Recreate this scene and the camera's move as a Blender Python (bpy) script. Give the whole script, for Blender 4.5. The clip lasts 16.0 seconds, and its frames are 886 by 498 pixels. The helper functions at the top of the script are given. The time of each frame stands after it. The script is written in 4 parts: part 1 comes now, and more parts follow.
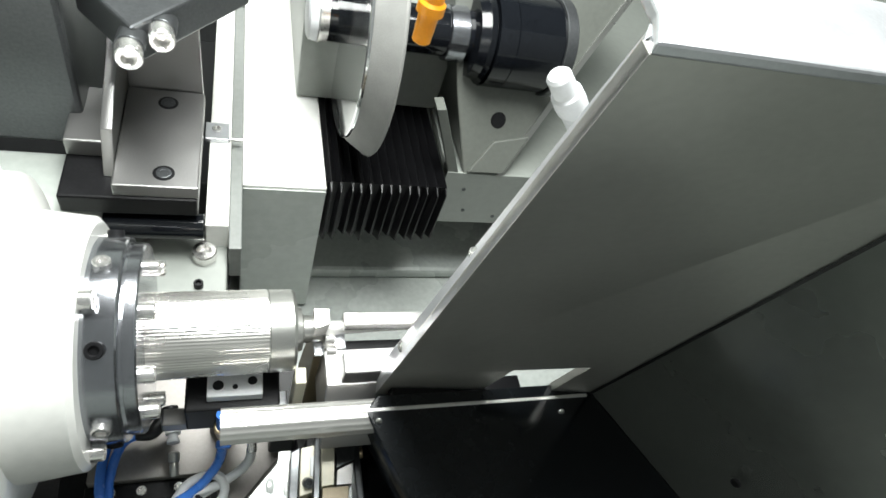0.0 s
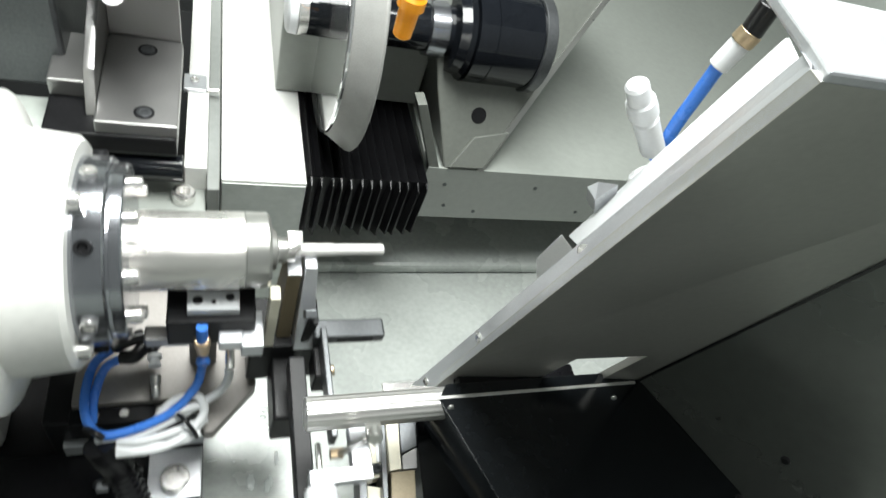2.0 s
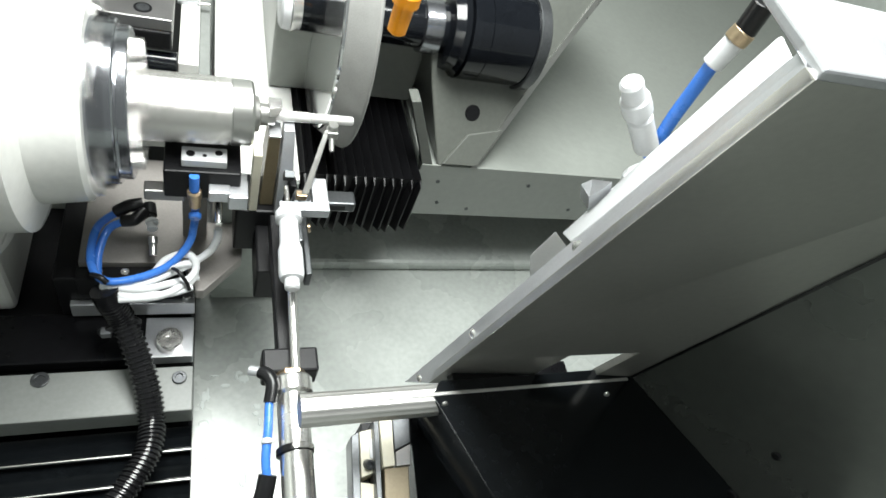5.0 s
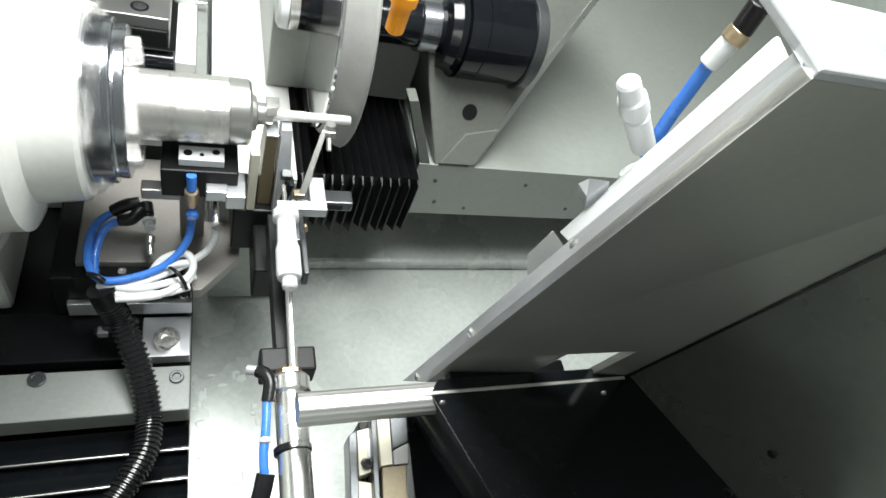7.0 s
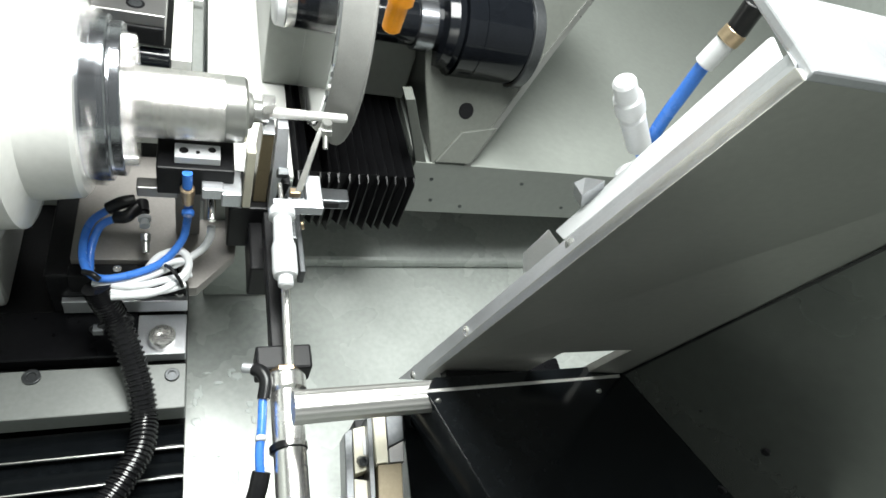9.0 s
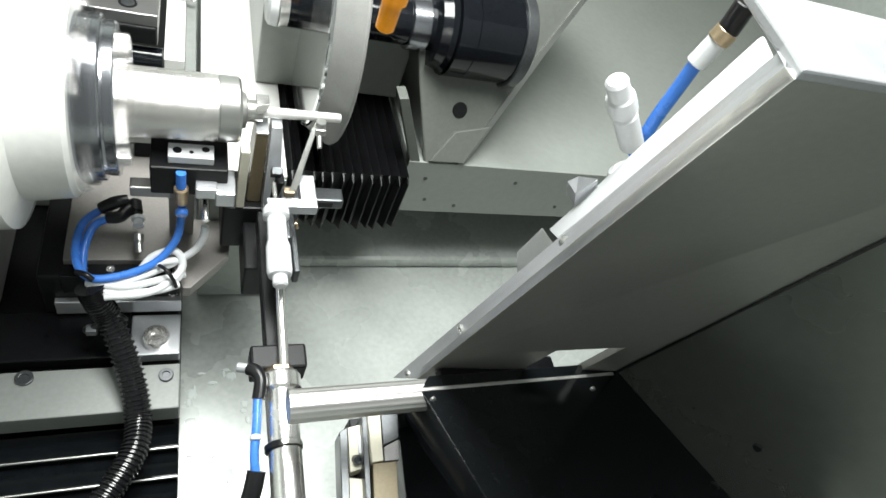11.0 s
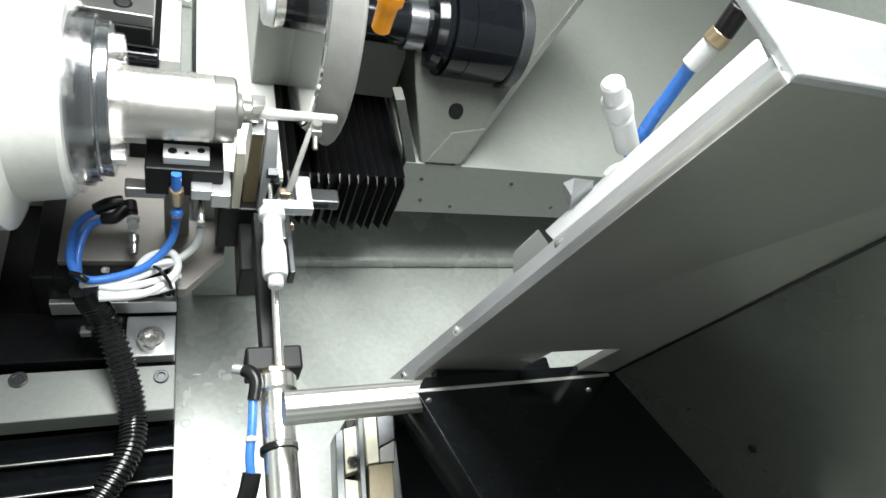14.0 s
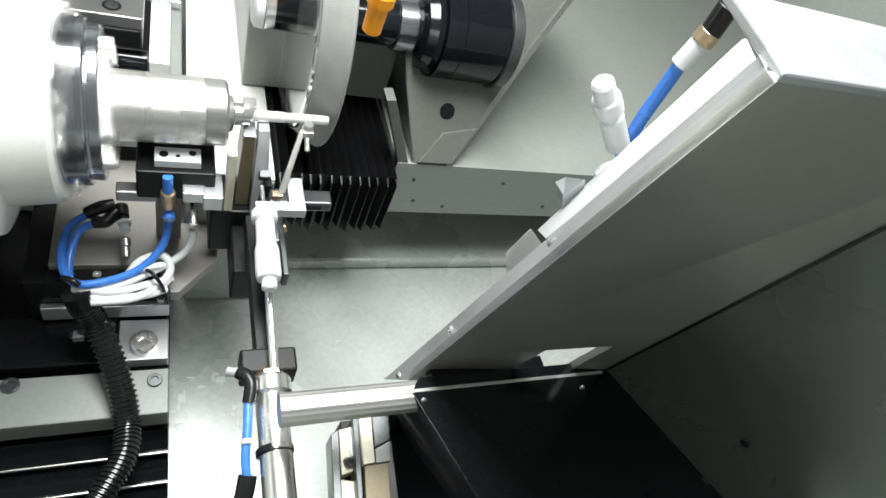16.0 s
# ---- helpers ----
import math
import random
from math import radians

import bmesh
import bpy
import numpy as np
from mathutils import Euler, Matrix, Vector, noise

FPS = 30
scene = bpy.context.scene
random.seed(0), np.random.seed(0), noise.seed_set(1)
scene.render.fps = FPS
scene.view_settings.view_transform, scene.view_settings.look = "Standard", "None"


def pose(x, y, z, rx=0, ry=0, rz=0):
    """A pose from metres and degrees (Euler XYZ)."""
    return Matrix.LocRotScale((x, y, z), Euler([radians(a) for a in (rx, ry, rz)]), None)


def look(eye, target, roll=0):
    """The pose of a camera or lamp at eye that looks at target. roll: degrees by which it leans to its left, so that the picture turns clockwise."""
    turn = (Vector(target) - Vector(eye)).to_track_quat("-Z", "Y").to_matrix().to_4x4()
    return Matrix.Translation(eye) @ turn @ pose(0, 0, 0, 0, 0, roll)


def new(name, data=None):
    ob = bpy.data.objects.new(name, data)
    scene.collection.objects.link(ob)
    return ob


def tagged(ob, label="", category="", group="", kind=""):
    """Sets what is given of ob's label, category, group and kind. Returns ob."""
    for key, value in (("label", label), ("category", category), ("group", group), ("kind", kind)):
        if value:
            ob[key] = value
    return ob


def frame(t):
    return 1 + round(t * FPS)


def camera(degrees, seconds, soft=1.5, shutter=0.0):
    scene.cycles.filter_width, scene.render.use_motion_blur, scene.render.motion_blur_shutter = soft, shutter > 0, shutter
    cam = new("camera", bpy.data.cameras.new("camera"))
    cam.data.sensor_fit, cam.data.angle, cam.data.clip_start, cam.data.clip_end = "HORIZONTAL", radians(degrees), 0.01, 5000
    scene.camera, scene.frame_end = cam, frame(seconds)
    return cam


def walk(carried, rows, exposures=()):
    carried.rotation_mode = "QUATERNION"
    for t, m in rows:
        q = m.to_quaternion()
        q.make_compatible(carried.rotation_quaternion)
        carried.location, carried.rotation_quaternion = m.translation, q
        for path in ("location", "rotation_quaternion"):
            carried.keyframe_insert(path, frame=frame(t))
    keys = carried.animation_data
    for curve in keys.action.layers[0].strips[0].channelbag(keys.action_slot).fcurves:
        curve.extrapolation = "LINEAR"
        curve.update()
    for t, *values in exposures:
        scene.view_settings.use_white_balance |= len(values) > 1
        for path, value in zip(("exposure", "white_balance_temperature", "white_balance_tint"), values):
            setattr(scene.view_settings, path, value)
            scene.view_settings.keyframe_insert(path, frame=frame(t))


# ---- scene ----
CAMERA_ROWS = [
    (0, -0.0274, -0.4007, 0.3550, 38.743, -15.760, -10.937),
    (0.5, -0.0289, -0.4009, 0.3547, 38.842, -16.042, -11.220),
    (1, -0.0285, -0.4008, 0.3551, 38.682, -16.092, -11.292),
    (1.5, -0.0289, -0.4019, 0.3541, 38.762, -16.729, -11.926),
    (2, -0.0285, -0.4018, 0.3556, 38.682, -17.167, -12.250),
    (2.5, -0.0309, -0.4023, 0.3554, 38.627, -17.714, -12.522),
    (3, -0.0304, -0.4024, 0.3551, 38.540, -17.565, -12.558),
    (3.5, -0.0304, -0.4024, 0.3551, 38.540, -17.565, -12.558),
    (4, -0.0298, -0.4022, 0.3548, 38.548, -17.633, -12.522),
    (6.5, -0.0304, -0.4022, 0.3554, 38.570, -18.107, -12.712),
    (7, -0.0305, -0.4027, 0.3552, 38.581, -18.069, -12.809),
    (7.5, -0.0305, -0.4026, 0.3555, 38.514, -18.151, -12.885),
    (8, -0.0307, -0.4027, 0.3553, 38.450, -18.189, -12.973),
    (8.5, -0.0300, -0.4030, 0.3555, 38.431, -18.340, -12.904),
    (9, -0.0309, -0.4030, 0.3559, 38.453, -18.458, -12.945),
    (11.5, -0.0317, -0.4043, 0.3565, 38.591, -18.824, -13.527),
    (12, -0.0302, -0.4037, 0.3567, 38.558, -18.765, -13.486),
    (12.5, -0.0300, -0.4041, 0.3574, 38.609, -18.894, -13.562),
    (13, -0.0309, -0.4044, 0.3573, 38.684, -19.038, -13.675),
    (13.5, -0.0319, -0.4044, 0.3574, 38.717, -19.128, -13.822),
    (14, -0.0314, -0.4036, 0.3570, 38.683, -19.090, -13.691),
    (14.5, -0.0315, -0.4042, 0.3574, 38.743, -18.979, -13.883),
    (15, -0.0319, -0.4037, 0.3576, 38.701, -19.017, -14.024),
    (15.5, -0.0315, -0.4035, 0.3579, 38.806, -19.158, -14.329),
    (16, -0.0325, -0.4041, 0.3581, 38.994, -19.241, -14.711),
]
cam = camera(72.98, 16.0, 1.6, 0.5)
walk(cam, [(t, pose(x, y, z, rx, ry, rz)) for t, x, y, z, rx, ry, rz in CAMERA_ROWS])

# ---------------------------------------------------------------- world and lamps
world = bpy.data.worlds.new("workshop_light")
scene.world = world
world.use_nodes = True
world.node_tree.nodes["Background"].inputs[0].default_value = (0.92, 1.0, 0.97, 1)
world.node_tree.nodes["Background"].inputs[1].default_value = 0.26
scene.view_settings.exposure = 0.0


def area_lamp(name, at, target, sx, sy, watts, colour):
    data = bpy.data.lights.new(name, "AREA")
    data.shape, data.size, data.size_y, data.energy, data.color = "RECTANGLE", sx, sy, watts, colour
    lamp = new(name, data)
    lamp.matrix_world = look(at, target)
    return lamp


area_lamp("machine_lamp", (0.05, 0.05, 0.86), (0.0, 0.02, 0), 0.7, 0.4, 28.5, (0.965, 1.0, 0.97))

# ---------------------------------------------------------------- materials
MATS = {}


def material(name, colour, rough=0.5, metal=0.0, grain=0.06, grain_scale=60.0, bump=0.05, stretch=(1, 1, 1), coat=0.0, spots=0.0, gloss=0.5):
    m = bpy.data.materials.new(name)
    m.use_nodes = True
    n, l = m.node_tree.nodes, m.node_tree.links
    b = n["Principled BSDF"]
    b.inputs["Metallic"].default_value = metal
    b.inputs["Coat Weight"].default_value = coat
    b.inputs["Coat Roughness"].default_value = 0.12
    tc, mp = n.new("ShaderNodeTexCoord"), n.new("ShaderNodeMapping")
    mp.inputs["Scale"].default_value = stretch
    l.new(tc.outputs["Object"], mp.inputs["Vector"])
    fine, broad = n.new("ShaderNodeTexNoise"), n.new("ShaderNodeTexNoise")
    fine.inputs["Scale"].default_value, fine.inputs["Detail"].default_value = grain_scale * 8, 4
    broad.inputs["Scale"].default_value, broad.inputs["Detail"].default_value = grain_scale * 0.35, 5
    l.new(mp.outputs[0], fine.inputs["Vector"])
    l.new(tc.outputs["Object"], broad.inputs["Vector"])
    b.inputs["Specular IOR Level"].default_value = gloss
    mix = n.new("ShaderNodeMath")
    mix.operation = "ADD"
    l.new(fine.outputs["Fac"], mix.inputs[0])
    l.new(broad.outputs["Fac"], mix.inputs[1])
    ramp = n.new("ShaderNodeMapRange")
    ramp.inputs["From Min"].default_value, ramp.inputs["From Max"].default_value = 0.6, 1.4
    ramp.inputs["To Min"].default_value, ramp.inputs["To Max"].default_value = 1 - grain * 2, 1 + grain * 2
    l.new(mix.outputs[0], ramp.inputs["Value"])
    mul = n.new("ShaderNodeVectorMath")
    mul.operation = "SCALE"
    mul.inputs[0].default_value = colour
    l.new(ramp.outputs[0], mul.inputs["Scale"])
    l.new(mul.outputs[0], b.inputs["Base Color"])
    rr = n.new("ShaderNodeMapRange")
    rr.inputs["From Min"].default_value, rr.inputs["From Max"].default_value = 0.3, 0.7
    rr.inputs["To Min"].default_value, rr.inputs["To Max"].default_value = max(rough - 0.05 - spots, 0.02), min(rough + 0.05, 1)
    l.new(broad.outputs["Fac"], rr.inputs["Value"])
    l.new(rr.outputs[0], b.inputs["Roughness"])
    if bump:
        bn = n.new("ShaderNodeBump")
        bn.inputs["Strength"].default_value, bn.inputs["Distance"].default_value = bump, 0.0006
        l.new(fine.outputs["Fac"], bn.inputs["Height"])
        l.new(bn.outputs[0], b.inputs["Normal"])
    MATS[name] = m
    return m


WHITE = material("white_enamel", (0.80, 0.80, 0.77), 0.32, 0, 0.03, 20, 0.02, coat=0.3)
CREAM = material("cream_enamel", (0.72, 0.68, 0.55), 0.38, 0, 0.04, 25, 0.03)
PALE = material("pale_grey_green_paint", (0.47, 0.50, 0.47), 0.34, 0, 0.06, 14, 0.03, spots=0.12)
SHELFPAINT = material("mid_grey_green_paint", (0.262, 0.277, 0.257), 0.36, 0, 0.04, 14, 0.03)
GREY = material("machined_steel", (0.46, 0.46, 0.44), 0.32, 0.9, 0.025, 60, 0.05, (1, 4, 4))
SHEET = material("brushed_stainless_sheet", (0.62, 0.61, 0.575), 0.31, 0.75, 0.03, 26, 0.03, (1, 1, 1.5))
# Darker copy of the guard sheet: the side panel's shade in its colour.
SHEET_SHADED = material("shaded_stainless_sheet", (0.20, 0.212, 0.196), 0.3, 0.72, 0.05, 12, 0.03, spots=0.06)
PAN = material("wet_glossy_pan_enamel", (0.42, 0.445, 0.425), 0.36, 0.12, 0.08, 18, 0.02, spots=0.14, gloss=0.5)
OILBLACK = material("oily_black_enamel", (0.005, 0.006, 0.007), 0.2, 0.0, 0.25, 16, 0.03, spots=0.12, gloss=0.25)
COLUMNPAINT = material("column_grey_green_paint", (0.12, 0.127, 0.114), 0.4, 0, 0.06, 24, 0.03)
STRIPPAINT = material("even_grey_paint", (0.21, 0.22, 0.21), 0.42, 0, 0.06, 30, 0.03)
CHROME = material("ground_chrome_steel", (0.86, 0.845, 0.825), 0.24, 0.92, 0.04, 80, 0.03, (0.15, 14, 14))
CHUCK = material("ground_chuck_steel", (0.66, 0.645, 0.62), 0.27, 0.9, 0.06, 70, 0.03, (0.15, 14, 14))
SATIN = material("satin_ground_rod", (0.62, 0.61, 0.59), 0.36, 0.85, 0.06, 40, 0.06, (0.25, 10, 10))
CARBIDE = material("carbide_blank", (0.72, 0.71, 0.69), 0.42, 0.35, 0.05, 90, 0.05)
DARKSTEEL = material("dark_blued_steel", (0.10, 0.105, 0.11), 0.33, 0.7, 0.12, 50, 0.06)
BLACK = material("black_oxide_steel", (0.009, 0.009, 0.010), 0.38, 0.0, 0.2, 50, 0.05, gloss=0.2)
BLACKPAINT = material("black_gloss_paint", (0.006, 0.006, 0.007), 0.26, 0.0, 0.2, 20, 0.04, coat=0.0, spots=0.1, gloss=0.18)
RUBBER = material("black_rubber", (0.008, 0.008, 0.009), 0.32, 0.0, 0.2, 60, 0.1, gloss=0.4)
GLOSSBLACK = material("glossy_black_oxide", (0.006, 0.007, 0.009), 0.11, 0.0, 0.2, 40, 0.02, gloss=0.45)
HOSEBLACK = material("black_nylon_conduit", (0.010, 0.010, 0.011), 0.2, 0.0, 0.15, 60, 0.03)
BLUE = material("blue_polyurethane_hose", (0.05, 0.2, 0.68), 0.28, 0, 0.05, 60, 0.02)
HOSEWHITE = material("white_nylon_hose", (0.74, 0.75, 0.76), 0.35, 0, 0.04, 60, 0.02)
ORANGE = material("orange_plastic", (0.93, 0.34, 0.012), 0.35, 0, 0.04, 60, 0.03)
GLINT = material("coolant_glint_film", (0.62, 0.66, 0.64), 0.08, 0, 0.02, 60, 0.0)
BROWNSTEEL = material("brownish_machined_steel", (0.27, 0.252, 0.238), 0.48, 0.4, 0.05, 50, 0.05)
STEEL = material("ground_bracket_steel", (0.33, 0.325, 0.32), 0.36, 0.85, 0.03, 50, 0.03, (6, 1, 6))
OLIVE = material("olive_brown_finish", (0.16, 0.13, 0.08), 0.4, 0.3, 0.08, 60, 0.05)
FLANGE = material("ground_steel_flange", (0.34, 0.35, 0.375), 0.18, 0.95, 0.06, 60, 0.05)
WHEELFACE = material("polished_wheel_body", (0.70, 0.71, 0.71), 0.1, 0.9, 0.05, 30, 0.03)
ABRASIVE = material("grey_diamond_abrasive", (0.30, 0.30, 0.29), 0.62, 0.2, 0.08, 160, 0.3)
BRASS = material("nickel_brass", (0.55, 0.42, 0.28), 0.3, 0.9, 0.08, 60, 0.05)
WHITEPLASTIC = material("white_plastic", (0.66, 0.67, 0.685), 0.4, 0, 0.03, 60, 0.03)
SILVER = material("silver_anodised_aluminium", (0.68, 0.69, 0.72), 0.34, 0.75, 0.04, 80, 0.05)

# ---------------------------------------------------------------- builders
BASE = {}


def thing(name, at, label, category, group="", kind=""):
    ob = new(name)
    ob.empty_display_size = 0.02
    ob.location = at
    BASE[ob] = Vector(at)
    return tagged(ob, label, category, group, kind)


def part(name, bm, mat, parent=None, label="", at=None, smooth=True):
    """Links a bmesh drawn in world places as one mesh under its thing, with its origin at the given place or that of the thing."""
    origin = Vector(at) if at is not None else (BASE[parent] if parent else Vector((0, 0, 0)))
    bmesh.ops.translate(bm, verts=bm.verts, vec=-origin)
    bmesh.ops.recalc_face_normals(bm, faces=bm.faces)
    me = bpy.data.meshes.new(name)
    if smooth:
        for f in bm.faces:
            f.smooth = True
        for e in bm.edges:
            if len(e.link_faces) == 2 and e.calc_face_angle(0) > 0.33:
                e.smooth = False
    bm.to_mesh(me)
    bm.free()
    me.materials.append(mat)
    ob = new(name, me)
    BASE[ob] = origin
    if parent:
        ob.parent = parent
        ob.location = origin - BASE[parent]
    else:
        ob.location = origin
    return tagged(ob, label) if label else ob


def rounded(bm, geom_edges, r, seg=2):
    if r > 0:
        bmesh.ops.bevel(bm, geom=geom_edges, offset=r, segments=seg, affect="EDGES", profile=0.5)


def merge(bm, other):
    me = bpy.data.meshes.new("tmp")
    other.to_mesh(me)
    other.free()
    bm.from_mesh(me)
    bpy.data.meshes.remove(me)
    return bm


def box(lo, hi, r=0.001, turn=0.0, tilt=0.0, bm=None, seg=2):
    b = bmesh.new()
    bmesh.ops.create_cube(b, size=1)
    c = [(a + d) / 2 for a, d in zip(lo, hi)]
    s = [abs(d - a) for a, d in zip(lo, hi)]
    bmesh.ops.scale(b, vec=s, verts=b.verts)
    rounded(b, b.edges[:], min(r, min(s) * 0.3), seg)
    bmesh.ops.transform(b, matrix=Matrix.Translation(c) @ Euler((radians(tilt), 0, radians(turn))).to_matrix().to_4x4(), verts=b.verts)
    return merge(bm, b) if bm else b


def along(p0, p1):
    p0, p1 = Vector(p0), Vector(p1)
    return Matrix.Translation(p0) @ (p1 - p0).to_track_quat("Z", "Y").to_matrix().to_4x4()


def turned(p0, p1, profile, seg=40, bm=None):
    """A lathe body from p0 towards p1: profile is (distance, radius) rows."""
    b = bmesh.new()
    rings = []
    for d, r in profile:
        if r <= 1e-6:
            rings.append([b.verts.new((0, 0, d))])
        else:
            rings.append([b.verts.new((r * math.cos(2 * math.pi * i / seg), r * math.sin(2 * math.pi * i / seg), d)) for i in range(seg)])
    for a, c in zip(rings, rings[1:]):
        for i in range(seg):
            j = (i + 1) % seg
            if len(a) == 1 and len(c) > 1:
                b.faces.new((a[0], c[i], c[j]))
            elif len(c) == 1 and len(a) > 1:
                b.faces.new((a[i], c[0], a[j]))
            elif len(a) > 1:
                b.faces.new((a[i], a[j], c[j], c[i]))
    for ring in (rings[0], rings[-1]):
        if len(ring) > 1:
            b.faces.new(ring)
    bmesh.ops.transform(b, matrix=along(p0, p1), verts=b.verts)
    return merge(bm, b) if bm else b


def rod(p0, p1, r, bm=None, seg=28, c=0.0006):
    h = (Vector(p1) - Vector(p0)).length
    c = min(c, r * 0.4)
    return turned(p0, p1, [(0, r - c), (c, r), (h - c, r), (h, r - c)], seg, bm)


def tube(points, r, bm=None, seg=20, steps=6, ribs=0):
    """A hose swept along a smooth curve through the points; ribs gives a corrugated hose."""
    pts = [Vector(p) for p in points]
    pts = [pts[0] * 2 - pts[1]] + pts + [pts[-1] * 2 - pts[-2]]
    path = []
    for a, b_, c, d in zip(pts, pts[1:], pts[2:], pts[3:]):
        for k in range(steps):
            t = k / steps
            path.append(0.5 * ((2 * b_) + (c - a) * t + (2 * a - 5 * b_ + 4 * c - d) * t * t + (3 * b_ - a - 3 * c + d) * t ** 3))
    path.append(pts[-2])
    b = bmesh.new()
    rings, side = [], None
    for i, p in enumerate(path):
        d = (path[min(i + 1, len(path) - 1)] - path[max(i - 1, 0)]).normalized()
        if side is None:
            side = d.orthogonal().normalized()
        side = (side - d * side.dot(d)).normalized()
        up = d.cross(side)
        rr = r * (1.0 if not ribs or i % ribs < ribs // 2 else 0.84)
        rings.append([b.verts.new(p + (side * math.cos(2 * math.pi * k / seg) + up * math.sin(2 * math.pi * k / seg)) * rr) for k in range(seg)])
    for a, c in zip(rings, rings[1:]):
        for k in range(seg):
            b.faces.new((a[k], a[(k + 1) % seg], c[(k + 1) % seg], c[k]))
    b.faces.new(rings[0])
    b.faces.new(rings[-1])
    return merge(bm, b) if bm else b


def loft(bottom, top, r=0.0):
    """A solid between two outlines with the same number of corners."""
    b = bmesh.new()
    lo, hi = [b.verts.new(p) for p in bottom], [b.verts.new(p) for p in top]
    b.faces.new(lo)
    b.faces.new(hi)
    for i in range(len(lo)):
        j = (i + 1) % len(lo)
        b.faces.new((lo[i], lo[j], hi[j], hi[i]))
    bmesh.ops.recalc_face_normals(b, faces=b.faces)
    rounded(b, b.edges[:], r)
    return b


def slab(outline, z0, z1, r=0.0):
    return loft([(x, y, z0) for x, y in outline], [(x, y, z1) for x, y in outline], r)


def socket_screw(at, out, r, h, parent, mat=None, name="socket_screw"):
    """A cap screw head with its hexagon socket, standing on a face and pointing out of it."""
    at, out = Vector(at), Vector(out).normalized()
    bm = turned(at - out * 0.001, at + out * h, [(0, r), (h * 0.88 + 0.001, r), (h + 0.001, r * 0.9), (h + 0.001, r * 0.6), (h * 0.93 + 0.001, r * 0.54), (h * 0.5 + 0.001, r * 0.5)], 24)
    return part(name, bm, mat or CHROME, parent)


def simple(name, bm, mat, label, category, kind="", group=""):
    return tagged(part(name, bm, mat), label, category, group, kind)


def set_structure(name, bm, mat, label, category="machine interior"):
    return simple(name, bm, mat, label, category, "structure")

# ---------------------------------------------------------------- the enclosure
FLOOR = -0.325
set_structure("floor", box((-0.8, -0.9, FLOOR - 0.02), (1.2, 1.0, FLOOR), 0), PAN, "pale grey painted drip pan, wet and glossy")
# Unseen cabin walls, added to enclose the light; the front stays open above.
set_structure("wall_back", box((-0.8, 0.96, FLOOR), (1.2, 1.0, 0.9), 0), PALE, "pale grey painted back wall of the machine cabin")
set_structure("wall_left", box((-0.84, -0.9, FLOOR), (-0.8, 1.0, 0.9), 0), PALE, "pale grey painted side wall of the machine cabin")
set_structure("wall_right", box((1.2, -0.9, FLOOR), (1.24, 1.0, 0.9), 0), PALE, "pale grey painted side wall of the machine cabin")
set_structure("wall_front", box((-0.8, -0.94, FLOOR), (1.2, -0.9, 0.05), 0), PALE, "low front wall under the open machine door")
# Roof is out of view, added dark so the guard reflects little light.
set_structure("ceiling", box((-0.84, -0.35, 0.9), (1.24, 1.0, 0.92), 0), DARKSTEEL, "unseen dark roof, added to darken reflections")
# low rear shelf with its bolted apron
shelf = thing("rear_shelf", (0.5, 0.06, -0.19), "pale grey bolted sheet-metal shelf behind the drip pan", "machine shelf", kind="structure")
part("deck", box((0.2005, 0.063, -0.115), (1.19, 0.95, -0.105), 0.001), SHELFPAINT, shelf)
part("apron", box((0.199, 0.06, -0.19), (1.19, 0.0625, -0.103), 0.0008), SHELFPAINT, shelf)
for p in ((0.2373, 0.0600, -0.1667), (0.3488, 0.0600, -0.1274), (0.2268, 0.0600, -0.1294), (0.4301, 0.0600, -0.1690), (0.2807, 0.0600, -0.1761)):
    socket_screw(p, (0, -1, 0), 0.0025, 0.001, shelf, DARKSTEEL, "apron_screw")
set_structure("pan_rear_step", box((0.0597, 0.065, FLOOR), (1.19, 0.3, FLOOR + 0.02), 0.006), PAN, "low step of the drip pan under the shelf")

# Pale spots: lamp reflections in coolant puddles, put into colour and shape.
def drops():
    rnd = random.Random(7)
    bm = bmesh.new()
    for k in range(33):
        x, y = rnd.uniform(-0.03, 0.041), rnd.uniform(-0.316, -0.066)
        if k > 30:
            x, y = rnd.uniform(0.077, 0.5), rnd.uniform(-0.185, 0.05)
        a, b2 = rnd.uniform(0.0015, 0.006), rnd.uniform(0.0015, 0.009)
        n = 14
        ring = [(x + a * math.cos(q) * rnd.uniform(0.75, 1.2), y + b2 * math.sin(q) * rnd.uniform(0.75, 1.2)) for q in [2 * math.pi * i / n for i in range(n)]]
        low = [bm.verts.new((u, v, FLOOR + 0.0001)) for u, v in ring]
        mid = [bm.verts.new((x + (u - x) * 0.7, y + (v - y) * 0.7, FLOOR + 0.0009)) for u, v in ring]
        top = bm.verts.new((x, y, FLOOR + 0.0012))
        for i in range(n):
            bm.faces.new((low[i], low[(i + 1) % n], mid[(i + 1) % n], mid[i]))
            bm.faces.new((mid[i], mid[(i + 1) % n], top))
    simple("coolant_glints", bm, GLINT, "coolant spots on the drip pan, pale for lamp reflections", "coolant", "stuff")


drops()

